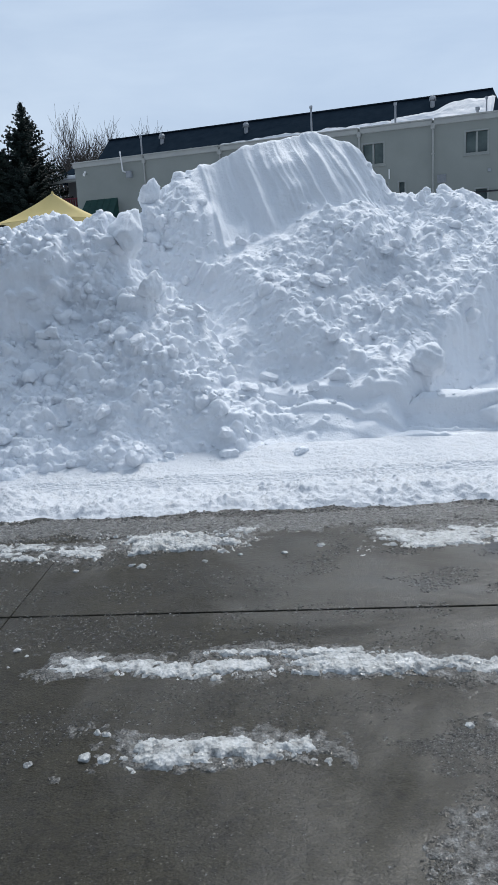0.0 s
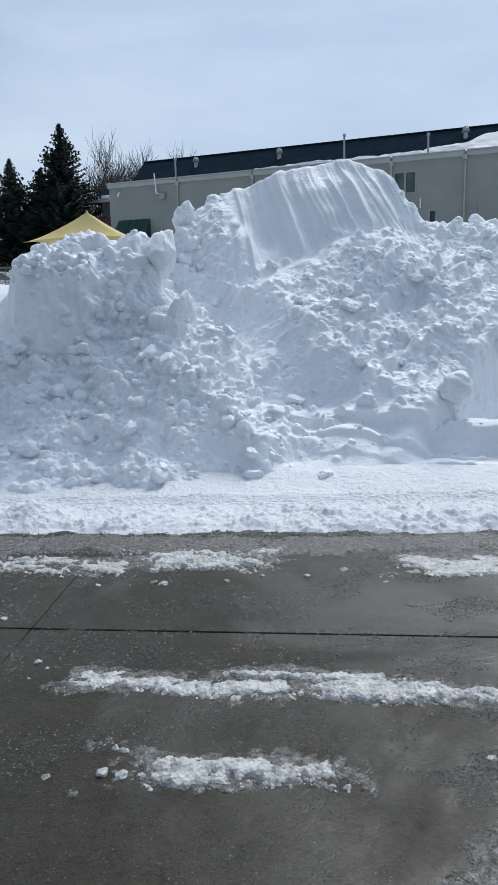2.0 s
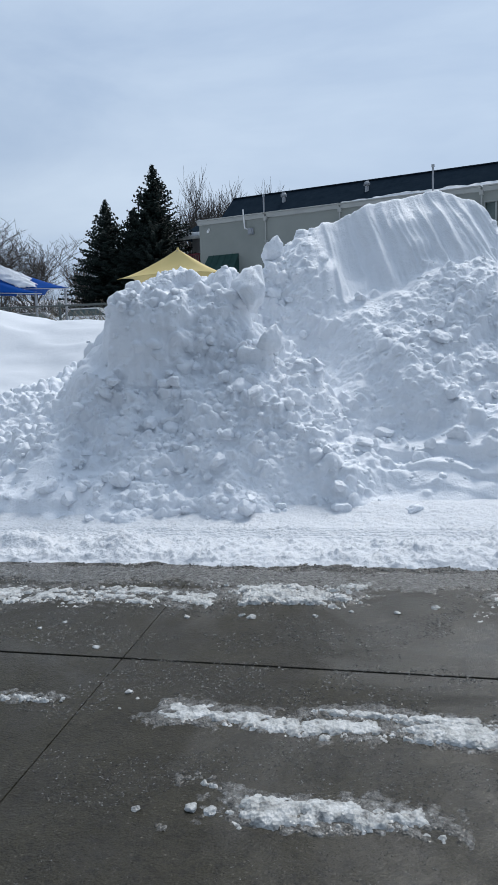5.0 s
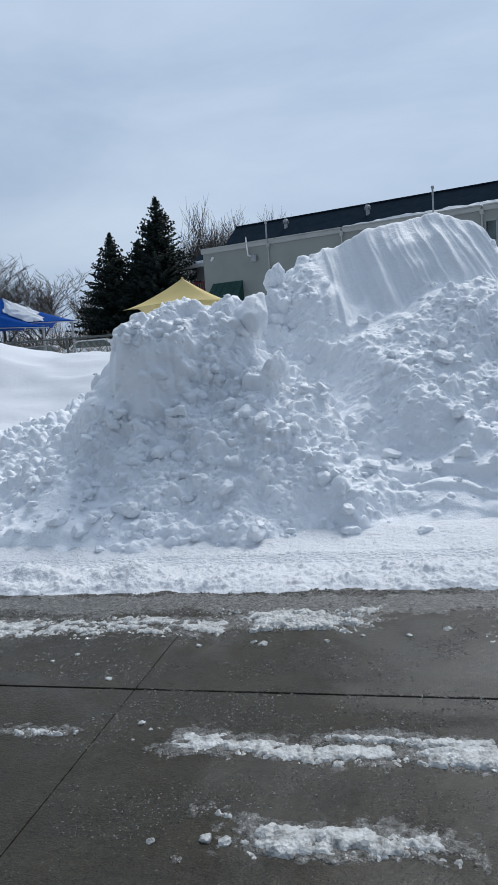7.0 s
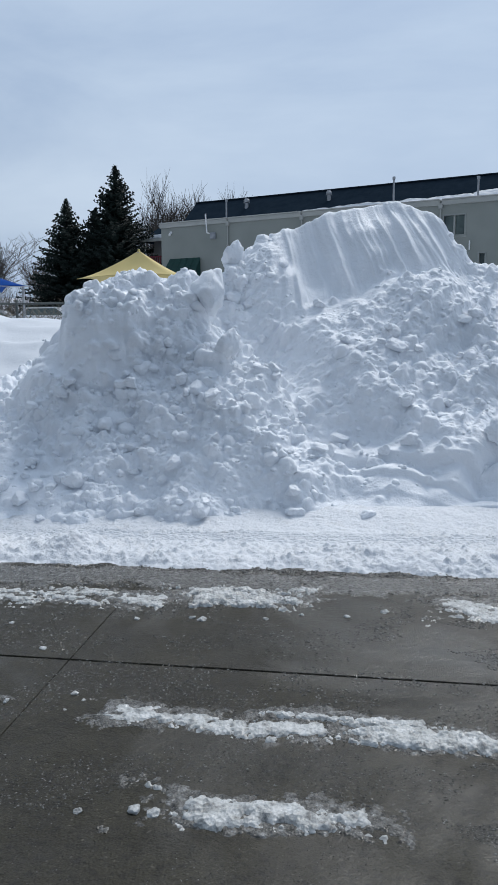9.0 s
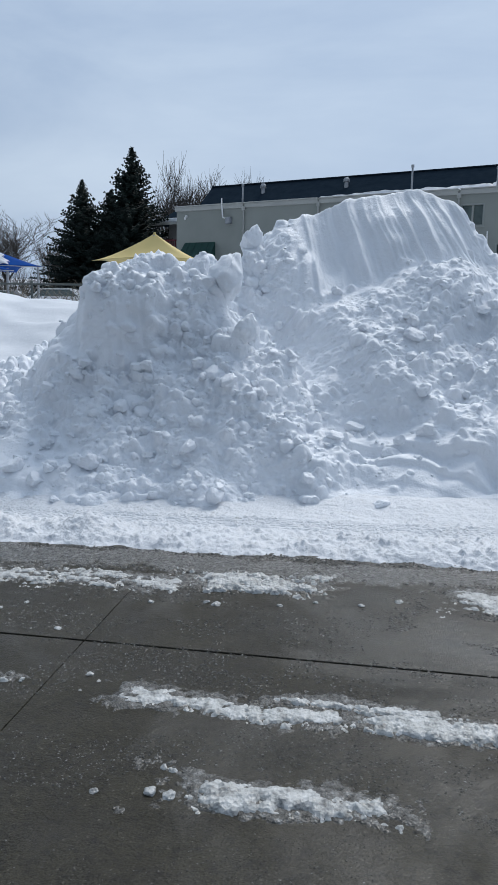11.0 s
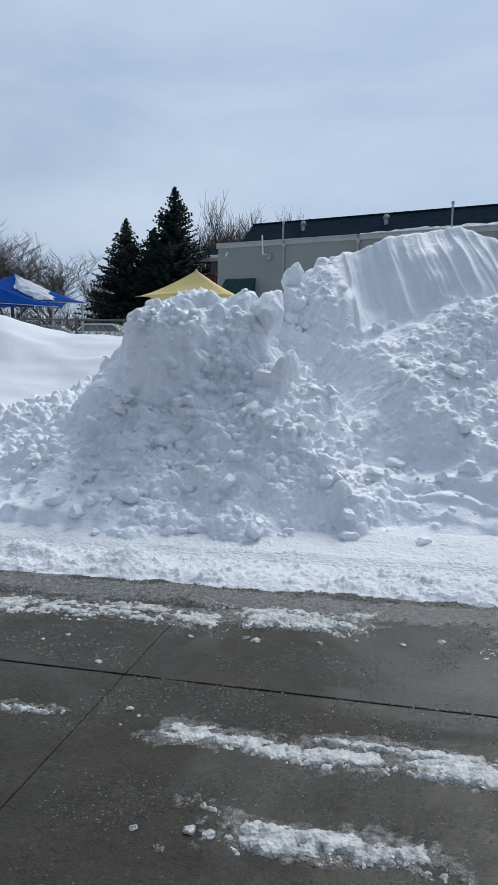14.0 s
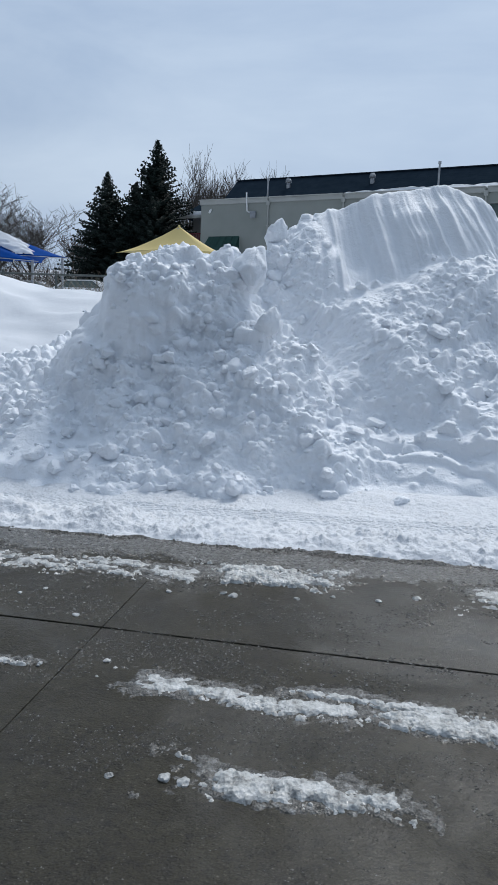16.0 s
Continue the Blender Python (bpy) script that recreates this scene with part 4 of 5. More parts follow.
def roof_snow(name, x0, x1, lo, hi, seed):
    """A blanket of snow on the front roof slope, its upper edge between two heights of the slope (0 foot, 1 ridge)."""
    X, S = np.meshgrid(np.linspace(x0, x1, 150), np.linspace(-0.25, 1, 40))
    t = (X - x0) / (x1 - x0)
    top = lo + (hi - lo) * step01(t, 0.05, 0.75) + 0.14 * fbm(X * 0.9, X * 0, 3, seed)
    end = step01(t, 0.0, 0.04) * (1 - step01(t, 0.97, 1.0))
    V = np.clip(S, None, 1) * np.maximum(top, 0.02)
    Y = yf + (yr - yf) * V
    Z = zf + (zr - zf) * V + 0.045 + end * 0.14 * np.sqrt(np.clip(1 - np.clip(S, 0, 1) ** 4, 0, 1)) * (0.7 + 0.5 * fbm(X * 1.5, S * 3, 3, seed + 4)) - 0.05 * (S > 0.97)
    Z = np.where(S < 0, EAVE + 0.03 + 0.08 * fbm(X * 0.8, S, 2, seed + 9) + (zf - EAVE) * (1 + S / 0.25), Z)
    Y = np.where(S < 0, 0.34 + (yf - 0.34) * (1 + S / 0.25), Y)
    return grid_object(name, X, Y, Z, SNOW_FIELD, parent=building)


s = roof_snow("roof_snow", 5.9 * K, 12.5 * K, 0.10, 0.22, 501)
s["label"] = "thin drift of snow along the roof foot"
s = roof_snow("roof_snow", 12.4 * K, 15.85 * K, 0.25, 0.62, 521)
s["label"] = "thick snow drift on the roof"


def stack(u, top, parent=building, r=0.045, y=1.0, z0=EAVE - 0.05):
    b = tubed("stack_pipe", [(u * K, y, z0), (u * K, y, up(top))], r, PIPE_GREY, parent, "tall weathered vent pipe")
    bm = bmesh.new()
    tube(bm, (u * K, y, up(top) - 0.10), (u * K, y, up(top) + 0.02), r * 1.6)
    part("pipe_cap", bm, PIPE_GREY, b)
    return b


stack(2.68, 7.08)
stack(9.67, 7.30)
stack(12.68, 7.03)
stack(15.68, 6.85, r=0.035)
stack(15.40, 6.55, r=0.06)


def roof_vent(u, s):
    """A squat turbine cowl on a collar."""
    x, y, z = u * K, yf + (yr - yf) * s, zf + (zr - zf) * s
    bm = bmesh.new()
    tube(bm, (x, y, z - 0.1), (x, y, z + 0.22), 0.11, 0.10, 14)
    v = part("roof_vent", bm, PIPE_GREY, building, "squat metal roof vent with a domed cap")
    bm = bmesh.new()
    bmesh.ops.create_uvsphere(bm, u_segments=16, v_segments=8, radius=0.16, matrix=Matrix.Translation((x, y, z + 0.34)) @ Matrix.Diagonal((1, 1, 0.75, 1)))
    part("cowl", bm, PIPE_GREY, v, smooth=True)
    for k in range(10):
        a = k * math.pi / 5
        bm = bmesh.new()
        tube(bm, (x + 0.155 * math.cos(a), y + 0.155 * math.sin(a), z + 0.24), (x + 0.08 * math.cos(a + 0.3), y + 0.08 * math.sin(a + 0.3), z + 0.48), 0.018, sides=5)
        part("fin", bm, PIPE_GREY, v)


roof_vent(3.05, 0.55)
roof_vent(6.72, 0.55)
roof_vent(13.75, 0.62)
# bent white pipe, meter box, lamp, grille, outlets on the wall
bm = bmesh.new()
tube(bm, (2.19 * K, -0.10, up(6.46)), (2.25 * K, -0.10, up(5.72)), 0.035)
tube(bm, (2.25 * K, -0.10, up(5.72)), (2.33 * K, 0.02, up(5.69)), 0.035)
part("vent_pipe", bm, PIPE_WHITE, building, "white plastic pipe bent out of the wall")
meter = boxed("meter_box", (2.40 * K, 2.64 * K, -0.16, -0.004, up(5.46), up(5.71)), PIPE_GREY, building, "grey metal meter box", bevel=0.02)
boxed("lid", (2.44 * K, 2.60 * K, -0.185, -0.163, up(5.50), up(5.67)), PIPE_GREY, meter, bevel=0.01)
lamp = boxed("wall_lamp", (0.47 * K, 0.54 * K, -0.10, -0.004, up(5.79), up(5.88)), PIPE_WHITE, building, "small white wall lamp", bevel=0.01)
tubed("lamp_head", [(0.50 * K, -0.10, up(5.80)), (0.53 * K, -0.24, up(5.72))], 0.06, PIPE_WHITE, lamp)
tubed("hose_pipe", [(12.62 * K, -0.06, up(4.49)), (12.62 * K, -0.06, up(4.80))], 0.03, PIPE_WHITE, building, "short white pipe on the wall")
g = boxed("vent_grille", (14.22 * K, 14.51 * K, -0.06, -0.004, up(4.22), up(4.48)), PIPE_GREY, building, "grey louvred vent grille", bevel=0.015)
for k in range(6):
    z = up(4.24) + k * 0.053
    boxed("louvre", (14.24 * K, 14.49 * K, -0.085, -0.062, z, z + 0.022), PIPE_GREY, g, bevel=0.003)
for u in (15.88, 16.36):
    boxed("outlet_box", (u * K - 0.07, u * K + 0.07, -0.07, -0.004, up(4.43), up(4.53)), PIPE_GREY, building, "small dark wall outlet", bevel=0.01)
boxed("sill_band", (13.8 * K, L + 0.02, -0.05, -0.004, up(3.80), up(3.85)), DARK_GAP, building, bevel=0.004)

# green canvas awning at the left end of the wall
awning = empty("green_awning", BLD, "dark green canvas awning on the beige wall", "awning")
bm = bmesh.new()
x0, x1, zt, zb = 0.38 * K, 1.90 * K, up(4.78), up(4.10)
vs = [bm.verts.new(p) for p in ((x0 + 0.05, -0.02, zt), (x1 - 0.02, -0.02, zt), (x1 + 0.05, -0.75, zb), (x0, -0.75, zb), (x0, -0.75, zb - 0.2), (x1 + 0.05, -0.75, zb - 0.2), (x1, -0.02, zb - 0.2), (x0, -0.02, zb - 0.2))]
for f in ((0, 3, 2, 1), (3, 4, 5, 2), (0, 7, 4, 3), (1, 2, 5, 6)):
    bm.faces.new([vs[i] for i in f])
part("canvas", bm, GREEN, awning)
for k in range(1, 5):
    x = x0 + (x1 - x0) * k / 5
    tubed("rib", [(x, -0.03, zt + 0.01), (x, -0.76, zb + 0.01)], 0.014, GREEN, awning)
tubed("front_bar", [(x0, -0.75, zb - 0.2), (x1 + 0.05, -0.75, zb - 0.2)], 0.02, STEEL, awning)

# lower wing and red rail at the left, stairs and wing at the right
wing = empty("side_wing", pose(-8.6, 46.0, 0, 0, 0, -22.8), "small grey side wing with snowy roof edge", "building")
boxed("wall", (-1.35, 1.8, 0, 4.0, 1.5, up(6.02)), FAR_WALL, wing, bevel=0)
bm = bmesh.new()
vs = [bm.verts.new(p) for p in ((-2.0, -0.6, up(6.0)), (1.0, -0.6, up(6.0)), (1.0, 2.2, up(7.0)), (-2.0, 2.2, up(7.0)), (-2.9, 4.5, up(6.0)), (1.0, 4.5, up(6.0)))]
for f in ((0, 1, 2, 3), (5, 4, 3, 2), (0, 3, 4), (1, 5, 2), (0, 4, 5, 1)):
    bm.faces.new([vs[i] for i in f])
bmesh.ops.recalc_face_normals(bm, faces=bm.faces)
wr = part("roof", bm, SHINGLE, wing)
bm = bmesh.new()
box(bm, -1.75, 2.0, -0.68, 0.3, up(6.03), up(6.20), 0.06)
part("roof_snow", bm, SNOW_FIELD, wr)
boxed("gutter", (-2.05, 2.0, -0.76, -0.62, up(5.9), up(6.02)), TRIM, wing, bevel=0.02)


def red_rail(m, length, z0, z1, label):
    e = empty("red_railing", m, label, "railing")
    boxed("top_rail", (0, length, -0.05, 0.05, z1 - 0.08, z1), RED, e)
    boxed("bottom_rail", (0, length, -0.04, 0.04, z0 + 0.1, z0 + 0.18), RED, e)
    n = int(length / 0.14)
    for k in range(n + 1):
        boxed("baluster", (k * length / n - 0.025, k * length / n + 0.025, -0.03, 0.03, z0, z1 - 0.081), RED, e, bevel=0)
    return e


red_rail(pose(-9.9, 44.4, 0, 0, 0, -22.8), 1.9, 4.5, up(5.12), "red wooden deck railing beside the side wing")

annex = empty("annex", BLD, "dark annex with thick snow on its roof", "building")
boxed("wall", (L + 0.02, L + 5, 1.6, 8.0, 1.5, up(5.45)), FAR_WALL, annex, bevel=0)
bm = bmesh.new()
box(bm, L + 0.02, L + 5.2, 1.0, 8.2, up(5.46), up(5.92), 0.20)
part("roof_snow", bm, SNOW_FIELD, annex, "thick rounded snow slab on the roof")
boxed("eave", (L + 0.02, L + 5.2, 1.1, 1.6, up(5.30), up(5.455)), DARK_GAP, annex, bevel=0.01)
stairs = empty("red_stairs", BLD, "dark red outside stairs with a white handrail", "stairs")
for k in range(9):
    boxed("tread", (L + 0.12 + 0.27 * k, L + 0.40 + 0.27 * k, 0.1, 1.2, up(4.95) - 0.19 * k - 0.05, up(4.95) - 0.19 * k), RED, stairs, bevel=0.008)
boxed("stringer", (L + 0.10, L + 0.16, 0.05, 1.25, 1.5, up(4.9)), RED, stairs)
boxed("screen", (L + 0.17, L + 3.2, 1.26, 1.34, 1.5, up(5.0)), RED, stairs, "dark red slatted screen")
for k in range(18):
    boxed("slat", (L + 0.20 + 0.165 * k, L + 0.26 + 0.165 * k, 1.20, 1.255, 1.6, up(4.98)), RED, stairs, bevel=0)
boxed("cap", (L + 0.05, L + 3.3, 0.9, 1.36, up(5.02), up(5.10)), SNOW_FIELD, stairs, "snow on the top rail", bevel=0.03)
tubed("handrail", [(L + 0.12, -0.02, up(5.02)), (L + 0.75, -0.02, up(3.55))], 0.045, PIPE_WHITE, stairs, "white sloping handrail")

# ---- playground shades ----


def shade_sail(name, label, apex, corners, mat, sag, mast=False):
    """A tensioned shade on four posts: it sweeps up to its apex and its edges curve in."""
    e = empty(name, pose(0, 0, 0), label, "shade canopy")
    A = Vector(apex)
    C = [Vector(c) for c in corners]
    n, V, F = 14, [], []
    for k in range(4):
        a, b = C[k], C[(k + 1) % 4]
        o = len(V)
        for i in range(n + 1):
            for j in range(n + 1):
                t = j / n
                edge = a.lerp(b, t)
                mid = (C[0] + C[1] + C[2] + C[3]) / 4
                edge = edge + (mid - edge) * (0.10 * math.sin(math.pi * t)) + Vector((0, 0, 0.10 * math.sin(math.pi * t)))
                s = i / n
                p = edge.lerp(A, s)
                p.z = edge.z + (A.z - edge.z) * (s ** sag) + 0.012 * noise.noise(p * 1.7)
                V.append(p)
        for i in range(n):
            for j in range(n):
                q = o + i * (n + 1) + j
                F.append((q, q + 1, q + n + 2, q + n + 1))
    me = bpy.data.meshes.new("cloth")
    me.from_pydata([tuple(v) for v in V], [], F)
    bm = bmesh.new()
    bm.from_mesh(me)
    bmesh.ops.remove_doubles(bm, verts=bm.verts, dist=0.002)
    bmesh.ops.recalc_face_normals(bm, faces=bm.faces)
    bmesh.ops.solidify(bm, geom=bm.faces, thickness=0.012)
    part("cloth", bm, mat, e, smooth=True)
    if mast:
        tubed("mast", [(A.x, A.y, 1.2), (A.x, A.y, A.z - 0.05)], 0.07, STEEL, e, "central steel mast")
    for k in range(0 if mast else 2):
        c = C[k].lerp((C[0] + C[1] + C[2] + C[3]) / 4, 0.06)
        post = tubed("post", [(c.x, c.y, 1.2), (c.x, c.y, c.z + 0.05)], 0.04, PIPE_GREY, e, "pale steel post")
        tubed("edge_cable", [tuple(C[k].lerp(C[(k + 1) % 4], t) + ((C[0] + C[1] + C[2] + C[3]) / 4 - C[k].lerp(C[(k + 1) % 4], t)) * (0.10 * math.sin(math.pi * t)) + Vector((0, 0, 0.10 * math.sin(math.pi * t) - 0.02))) for t in (0, 0.2, 0.4, 0.6, 0.8, 1.0)], 0.012, STEEL, e, sides=6)
    bm = bmesh.new()
    tube(bm, A + Vector((0, 0, -0.10)), A + Vector((0, 0, 0.04)), 0.06, 0.03, 12)
    part("apex_ring", bm, mat, e)
    return e


shade_sail("shade_canopy", "pale yellow fabric shade canopy on steel posts", (-5.12, 22.0, 4.04),
           ((-6.72, 21.2, 3.21), (-3.70, 20.8, 3.24), (-3.5, 23.4, 3.2), (-6.9, 23.8, 3.2)), YELLOW, 1.35, mast=True)
shade_sail("shade_canopy", "bright blue fabric shade canopy with snow on it", (-12.25, 25.0, 4.18),
           ((-14.4, 23.2, 3.10), (-9.28, 24.2, 3.22), (-11.3, 27.0, 3.2), (-14.4, 27.0, 3.1)), BLUE, 1.15)
shade_sail("shade_canopy", "bright blue fabric shade canopy close to the fence", (-13.0, 22.6, 4.10),
           ((-15.6, 21.0, 3.00), (-9.75, 23.0, 3.02), (-11.2, 24.4, 3.05), (-15.6, 24.4, 3.0)), BLUE, 1.15)


def cloth_snow():
    """A crust of snow left on the blue shade."""
    A, B, C = Vector((-12.2, 25.0, 4.16)), Vector((-9.28, 24.2, 3.22)), Vector((-13.6, 23.5, 3.2))
    S, T = np.meshgrid(np.linspace(0.03, 0.95, 50), np.linspace(0.0, 0.55, 40))
    P = np.array(A)[None, None] + S[..., None] * ((np.array(B) - np.array(A)) * (1 - T[..., None]) + (np.array(C) - np.array(A)) * T[..., None])
    m = 0.80 - np.abs(T - 0.27 - 0.05 * S) * 3.2 - np.abs(S - 0.40) * 1.3 + 0.35 * fbm(S * 7, T * 9, 4, 601)
    sagz = -0.10 * np.sin(S * math.pi)
    Z = P[..., 2] + sagz * 0.5 + np.clip(m, -1, 0.35) * 0.22 + 0.05
    mm = m.ravel()
    ob = grid_object("canopy_snow", P[..., 0], P[..., 1], Z, SNOW_FIELD, keep=lambda f: (mm[f] > 0).any(1))
    return tagged(ob, "patch of snow lying on the blue canopy", "snow")


cloth_snow()

# ---- chain-link fence ----
FENCE_STEEL = simple("dull_fence_steel", (0.07, 0.085, 0.085), (0.11, 0.125, 0.12), 5, 0.6, 0.2)
fence = empty("chain_link_fence", pose(-9.6, 17.4, 0, 0, 0, -2.5), "grey chain-link fence half sunk in snow", "fence")
LEN, TOP = 8.0, 2.36
tubed("top_rail", [(0, 0, TOP), (LEN, 0, TOP)], 0.022, FENCE_STEEL, fence)
for k in range(7):
    x = 0.05 + k * (LEN - 0.1) / 6
    post = tubed("post", [(x, 0, 1.2), (x, 0, TOP + 0.03)], 0.03, FENCE_STEEL, fence)
    bm = bmesh.new()
    bmesh.ops.create_uvsphere(bm, u_segments=8, v_segments=6, radius=0.038, matrix=Matrix.Translation((x, 0, TOP + 0.05)))
    part("post_cap", bm, FENCE_STEEL, post)
bm = bmesh.new()
step = 0.15
n = int(LEN / step)
h = TOP - 1.3
V, F = [], []
for k in range(-int(h / step), n):
    for s in (1, -1):
        a, b = (k * step, 1.3), (k * step + h, TOP)
        if a[0] < 0:
            a = (0, 1.3 - a[0])
        if b[0] > LEN:
            b = (LEN, TOP - (b[0] - LEN))
        x0, x1 = (a[0], b[0]) if s > 0 else (LEN - a[0], LEN - b[0])
        o = len(V)
        w = 0.0045
        V += [(x0, -w, a[1]), (x0, w, a[1] + w), (x0, w, a[1] - w), (x1, -w, b[1]), (x1, w, b[1] + w), (x1, w, b[1] - w)]
        F += [(o, o + 1, o + 4, o + 3), (o + 1, o + 2, o + 5, o + 4), (o + 2, o, o + 3, o + 5)]
bm.free()
mesh_object("mesh_wire", V, F, FENCE_STEEL, fence)

# ---- trees ----


def limb_tubes(V, F, a, b, r0, r1, sides=4):
    d = (b - a)
    q = d.to_track_quat("Z", "Y").to_matrix()
    o = len(V)
    for p, r in ((a, r0), (b, r1)):
        for k in range(sides):
            t = 2 * math.pi * k / sides
            V.append(tuple(p + q @ Vector((r * math.cos(t), r * math.sin(t), 0))))
    for k in range(sides):
        F.append((o + k, o + (k + 1) % sides, o + sides + (k + 1) % sides, o + sides + k))


def bare_tree(x, y, z0, height, seed, label, spread=0.55, rise=0.22, twig=0.014, forks=3, name="bare_tree"):
    """Leafless tree: limbs fork again and again into fine twigs."""
    rng = random.Random(seed)
    e = empty(name, pose(x, y, z0), label, "tree", "bare trees")
    tv, tf, cv, cf = [], [], [], []

    def grow(p, d, length, r, level):
        V, F = (tv, tf) if level == 0 else (cv, cf)
        steps = 4 if level == 0 else (3 if level < 4 else 2)
        q = p
        for s in range(steps):
            d = (d + Vector((rng.gauss(0, 0.09), rng.gauss(0, 0.09), 0.06))).normalized()
            nq = q + d * (length / steps)
            ra, rb = r * (1 - 0.5 * s / steps), r * (1 - 0.5 * (s + 1) / steps)
            limb_tubes(V, F, q, nq, ra, rb, 6 if level == 0 else (4 if level < 2 else 3))
            if level < 5 and (s > 0 or level > 0):
                for _ in range(2 if level < forks else 1):
                    a = rng.uniform(0, 6.3)
                    side = Vector((math.cos(a), math.sin(a), 0))
                    nd = (d * rng.uniform(0.7, 1.1) + side * spread * rng.uniform(0.6, 1.3) + Vector((0, 0, rise))).normalized()
                    grow(nq, nd, length * rng.uniform(0.58, 0.80), max(rb * 0.62, twig), level + 1)
            q = nq

    grow(Vector((0, 0, 0)), Vector((0, 0, 1)), height * 0.36, height * 0.022, 0)
    mesh_object("trunk", tv, tf, BARK, e)
    mesh_object("crown", cv, cf, BARK, e)
    return e


def spruce(x, y, z0, height, radius, seed, label):
    """Conifer: whorls of drooping boughs, each a spray of short needle sprigs."""
    rng = random.Random(seed)
    e = empty("spruce_tree", pose(x, y, z0), label, "tree", "spruces")
    tv, tf = [], []
    for k in range(8):
        a, b = k / 8, (k + 1) / 8
        limb_tubes(tv, tf, Vector((0, 0, a * height)), Vector((0, 0, b * height)), 0.16 * (1 - a) + 0.015, 0.16 * (1 - b) + 0.012, 8)
    mesh_object("trunk", tv, tf, BARK, e)
    V, F = [], []
    n = int(height * 90)
    for k in range(n):
        u = (k + rng.random()) / n
        z = height * (0.05 + 0.95 * u)
        reach = radius * (1 - u) ** 0.95 * rng.uniform(0.50, 1.22) + 0.04
        a = rng.uniform(0, 6.283)
        out = Vector((math.cos(a), math.sin(a), 0))
        side = Vector((-out.y, out.x, 0))
        droop = 0.35 * (1 - u) - 0.25 * u
        m = max(3, int(reach / 0.16))
        for s in range(m):
            t = (s + 0.6) / m
            p = Vector((0, 0, z)) + out * reach * t + Vector((0, 0, -droop * reach * t + 0.18 * reach * t * t))
            w = 0.25 * (1 - 0.55 * t) * min(1, reach) + 0.03
            for sd in (-1, 1, rng.uniform(-0.4, 0.4)):
                tip = p + side * sd * w * rng.uniform(0.6, 1.2) + out * w * rng.uniform(0.4, 1.0) + Vector((0, 0, rng.uniform(-0.22, 0.10) * w * 2))
                base = p + Vector((rng.gauss(0, 0.03), rng.gauss(0, 0.03), rng.gauss(0, 0.03)))
                th = (0.035 + 0.045 * rng.random()) * min(1, 0.35 + reach)
                o = len(V)
                V += [tuple(base + Vector((0, 0, th))), tuple(base - Vector((0, 0, th))), tuple(tip + Vector((0, 0, 0.012))), tuple(base + out * th * 1.2)]
                F += [(o, o + 1, o + 2), (o, o + 3, o + 2), (o + 1, o + 3, o + 2)]
    mesh_object("crown", V, F, NEEDLES, e)
    return e


spruce(-12.0, 46.0, 1.7, 9.9, 4.1, 1, "tall dark green spruce beside the playground")
spruce(-15.1, 46.2, 1.7, 8.1, 3.4, 2, "slim dark green spruce beside the playground")
spruce(-13.6, 47.2, 1.7, 7.7, 4.0, 3, "shorter dark spruce between two others")
bare_tree(-12.6, 57.0, 1.7, 10.6, 21, "leafless tree with fine upright branches", 0.46, 0.20, 0.014, 4)
bare_tree(-11.0, 58.5, 1.7, 10.0, 22, "leafless tree behind the building end", 0.46, 0.20, 0.014, 4)
bare_tree(-7.6, 62.0, 1.7, 11.4, 23, "leafless tree rising behind the roof", 0.46, 0.20, 0.014, 4)
bare_tree(-26.5, 54.0, 1.7, 9.4, 24, "broad leafless tree behind the blue canopies", 0.95, 0.08)
bare_tree(-22.5, 52.0, 1.7, 7.8, 25, "leaning leafless tree behind the blue canopies", 1.0, 0.06)
bare_tree(-29.5, 56.0, 1.7, 9.8, 26, "broad leafless tree at the playground edge", 0.95, 0.08)
bare_tree(-19.6, 56.0, 1.7, 6.0, 27, "small bushy leafless tree", 0.6)
bare_tree(-18.2, 58.0, 1.7, 5.2, 28, "small bushy leafless tree", 0.6)
bare_tree(-31.5, 48.0, 1.7, 10.0, 29, "broad leafless tree at the playground edge", 0.9, 0.08)


def thicket():
    """Brushwood along the playground edge and far woods on the skyline."""
    rng = random.Random(5)
    V, F = [], []
    for k in range(2800):
        x, y = rng.uniform(-36, -11), rng.uniform(49, 60)
        p = Vector((x, y, 1.6))
        d = Vector((rng.gauss(0, 0.35), rng.gauss(0, 0.2), 1)).normalized()
        h = rng.uniform(0.8, 3.3)
        q = p + d * h
        limb_tubes(V, F, p, q, 0.022, 0.008, 3)
        for _ in range(3):
            d2 = (d + Vector((rng.gauss(0, 0.6), rng.gauss(0, 0.6), 0.2))).normalized()
            a = p.lerp(q, rng.uniform(0.3, 0.95))
            limb_tubes(V, F, a, a + d2 * h * 0.45, 0.010, 0.004, 3)
    tagged(mesh_object("brushwood", V, F, BARK), "tangle of leafless brushwood", "shrubs", kind="stuff")


thicket()


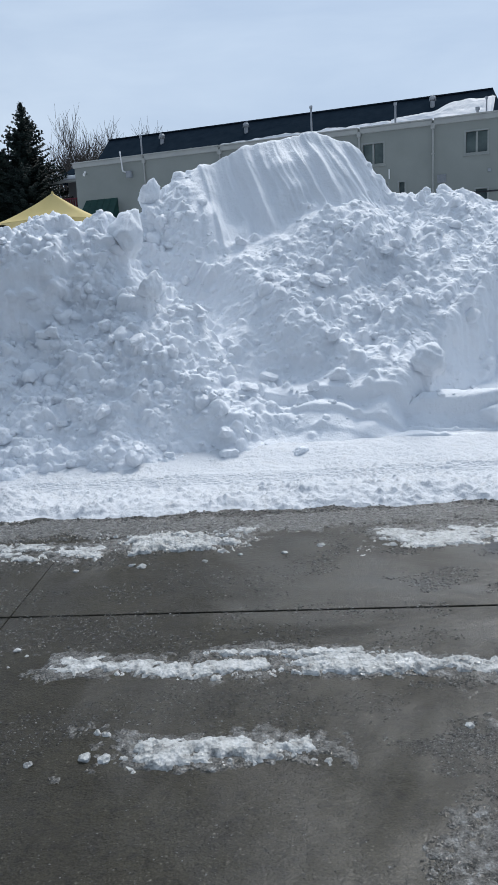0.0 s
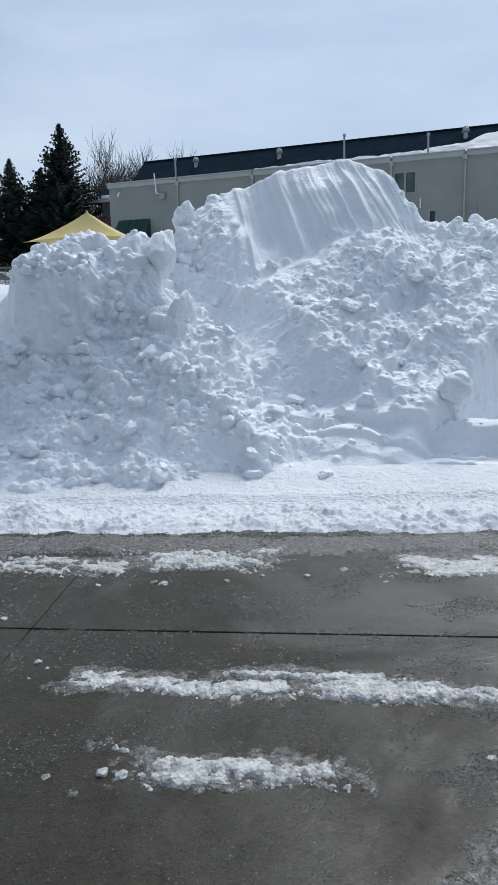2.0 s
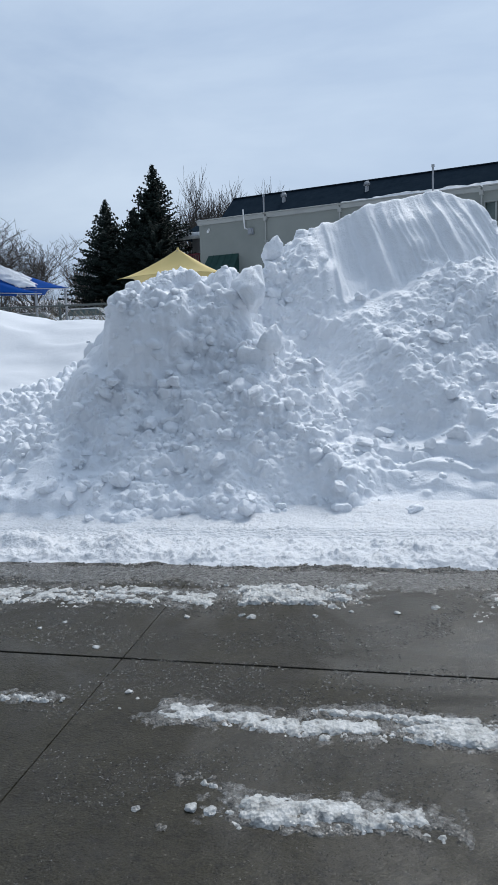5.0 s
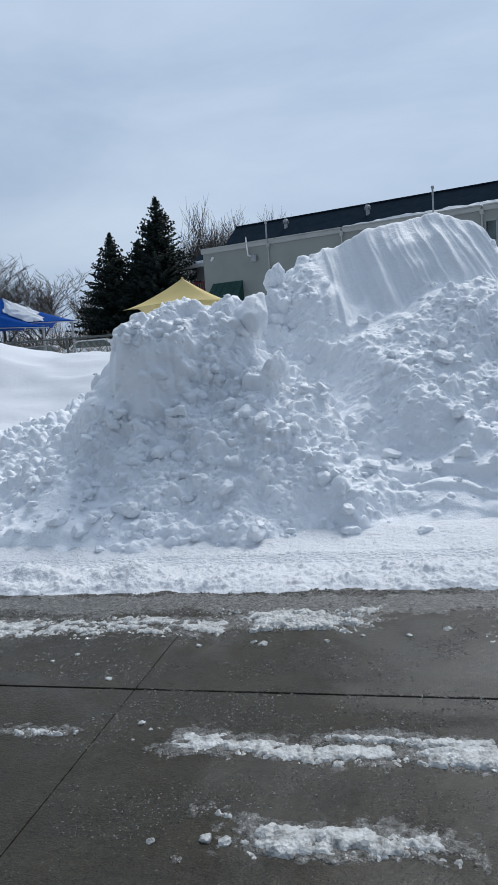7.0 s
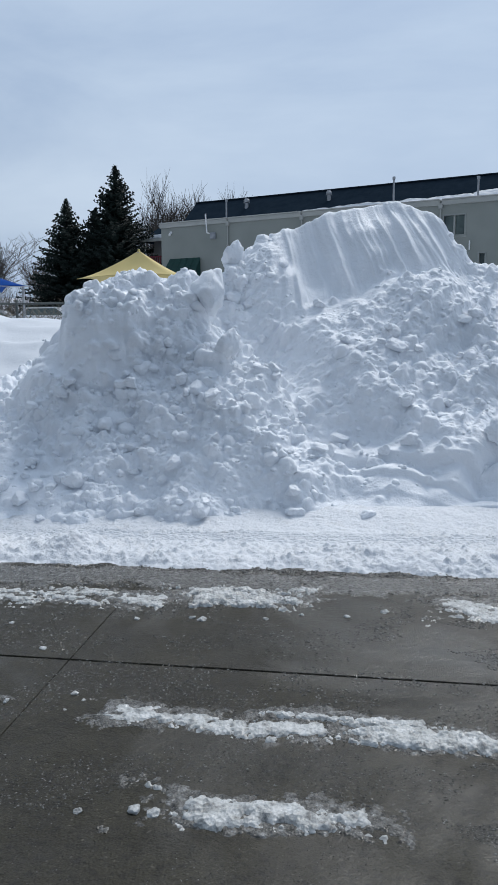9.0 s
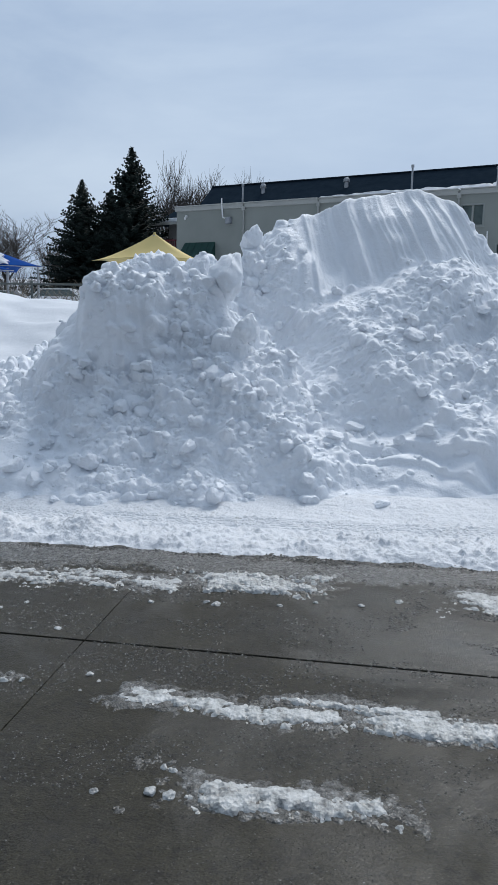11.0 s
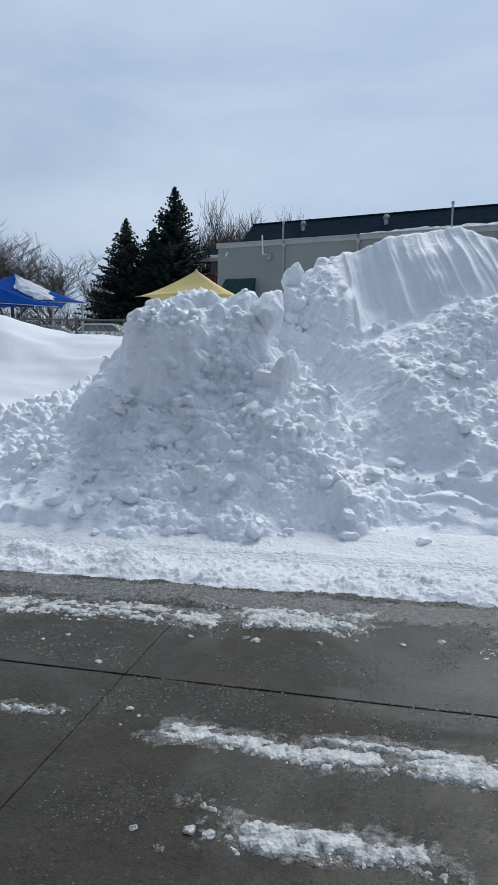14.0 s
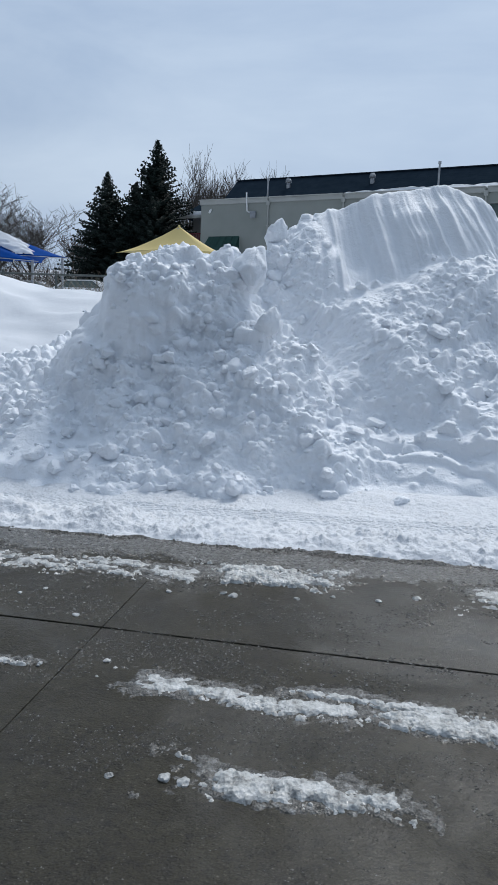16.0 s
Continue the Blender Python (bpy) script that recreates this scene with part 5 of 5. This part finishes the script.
def brush_near_fence():
    rng = random.Random(15)
    V, F = [], []
    for k in range(300):
        x = rng.uniform(-9.0, -5.2)
        p = Vector((x, rng.uniform(18.0, 20.5), 1.7))
        q = p
        d = Vector((rng.gauss(0, 0.8), rng.gauss(0, 0.3), rng.uniform(0.2, 1))).normalized()
        for s in range(4):
            d = (d + Vector((rng.gauss(0, 0.25), 0, rng.gauss(-0.12, 0.15)))).normalized()
            nq = q + d * rng.uniform(0.12, 0.32)
            limb_tubes(V, F, q, nq, 0.011 - 0.002 * s, 0.009 - 0.002 * s, 3)
            q = nq
    return tagged(mesh_object("dry_stalks", V, F, simple("dry_stalk", (0.10, 0.085, 0.065), (0.20, 0.17, 0.13), 9, 0.9)), "bent dry stalks behind the fence", "shrubs", kind="stuff")


brush_near_fence()


# ---- far cars and houses beyond the playground ----
def car(x, y, turn, paint, label):
    e = empty("parked_car", pose(x, y, 1.75, 0, 0, turn), label, "car", "parked cars")
    bm = bmesh.new()
    prof = [(-2.2, 0.35), (-2.25, 0.75), (-2.0, 0.95), (-1.5, 1.0), (-0.9, 1.42), (0.7, 1.45), (1.3, 1.0), (2.1, 0.88), (2.25, 0.6), (2.2, 0.35)]
    fr = [bm.verts.new((a, -0.85, b)) for a, b in prof]
    bk = [bm.verts.new((a, 0.85, b)) for a, b in prof]
    bm.faces.new(fr)
    bm.faces.new(bk[::-1])
    for i in range(len(prof)):
        j = (i + 1) % len(prof)
        bm.faces.new((fr[j], fr[i], bk[i], bk[j]))
    bmesh.ops.recalc_face_normals(bm, faces=bm.faces)
    bmesh.ops.bevel(bm, geom=list(bm.edges), offset=0.06, segments=2, affect="EDGES")
    body = part("body", bm, paint, e, smooth=False)
    for s in (-0.86, 0.86):
        bm = bmesh.new()
        vs = [bm.verts.new((a, s, b)) for a, b in ((-1.3, 1.02), (-0.85, 1.36), (0.62, 1.38), (1.1, 1.02))]
        bm.faces.new(vs)
        part("side_window", bm, GLASS, e)
    for a in (-1.4, 1.4):
        for s in (-0.8, 0.8):
            bm = bmesh.new()
            tube(bm, (a, s - 0.1, 0.32), (a, s + 0.1, 0.32), 0.32, sides=18)
            w = part("wheel", bm, DARK_GAP, e)
            bm = bmesh.new()
            tube(bm, (a, s - 0.11, 0.32), (a, s + 0.11, 0.32), 0.18, sides=14)
            part("rim", bm, STEEL, w)
    return e


car(-19.5, 45.0, 8, simple("silver_paint", (0.42, 0.43, 0.45), (0.5, 0.51, 0.52), 2, 0.25, 0.5, bump=0), "silver car parked beyond the playground")
car(-14.6, 41.0, 4, simple("white_paint", (0.72, 0.73, 0.74), (0.78, 0.79, 0.8), 2, 0.3, bump=0), "white car parked beyond the playground")
car(-25.5, 46.0, -5, simple("dark_paint", (0.04, 0.045, 0.055), (0.06, 0.065, 0.07), 2, 0.25, bump=0), "dark car parked beyond the playground")


def house(x, y, w, h, turn, label):
    e = empty("far_house", pose(x, y, 1.6, 0, 0, turn), label, "house", "far houses")
    boxed("wall", (-w / 2, w / 2, 0, 7, 0, h), FAR_WALL, e, bevel=0)
    bm = bmesh.new()
    p = [(-w / 2 - 0.3, -0.4, h), (w / 2 + 0.3, -0.4, h), (w / 2 + 0.3, 3.5, h + 1.9), (-w / 2 - 0.3, 3.5, h + 1.9), (w / 2 + 0.3, 7.4, h), (-w / 2 - 0.3, 7.4, h)]
    vs = [bm.verts.new(q) for q in p]
    for f in ((0, 1, 2, 3), (3, 2, 4, 5), (0, 3, 5), (1, 4, 2), (0, 5, 4, 1)):
        bm.faces.new([vs[i] for i in f])
    bmesh.ops.recalc_face_normals(bm, faces=bm.faces)
    part("roof", bm, SNOW_FIELD, e, "snow-covered roof")
    for k in range(3):
        c = -w / 2 + w * (k + 0.5) / 3
        wd = boxed("window", (c - 0.5, c + 0.5, -0.02, 0.05, 1.0, 2.2), GLASS, e, bevel=0)
        for d in ((c - 0.6, c + 0.6, -0.06, 0.0, 2.2, 2.3), (c - 0.6, c + 0.6, -0.06, 0.0, 0.9, 1.0)):
            boxed("frame", d, TRIM, wd, bevel=0)
    return e


house(-38.0, 92.0, 11, 3.0, 10, "low far house with a snowy roof behind trees")
house(-24.5, 98.0, 10, 3.0, -6, "low far house with a snowy roof behind trees")
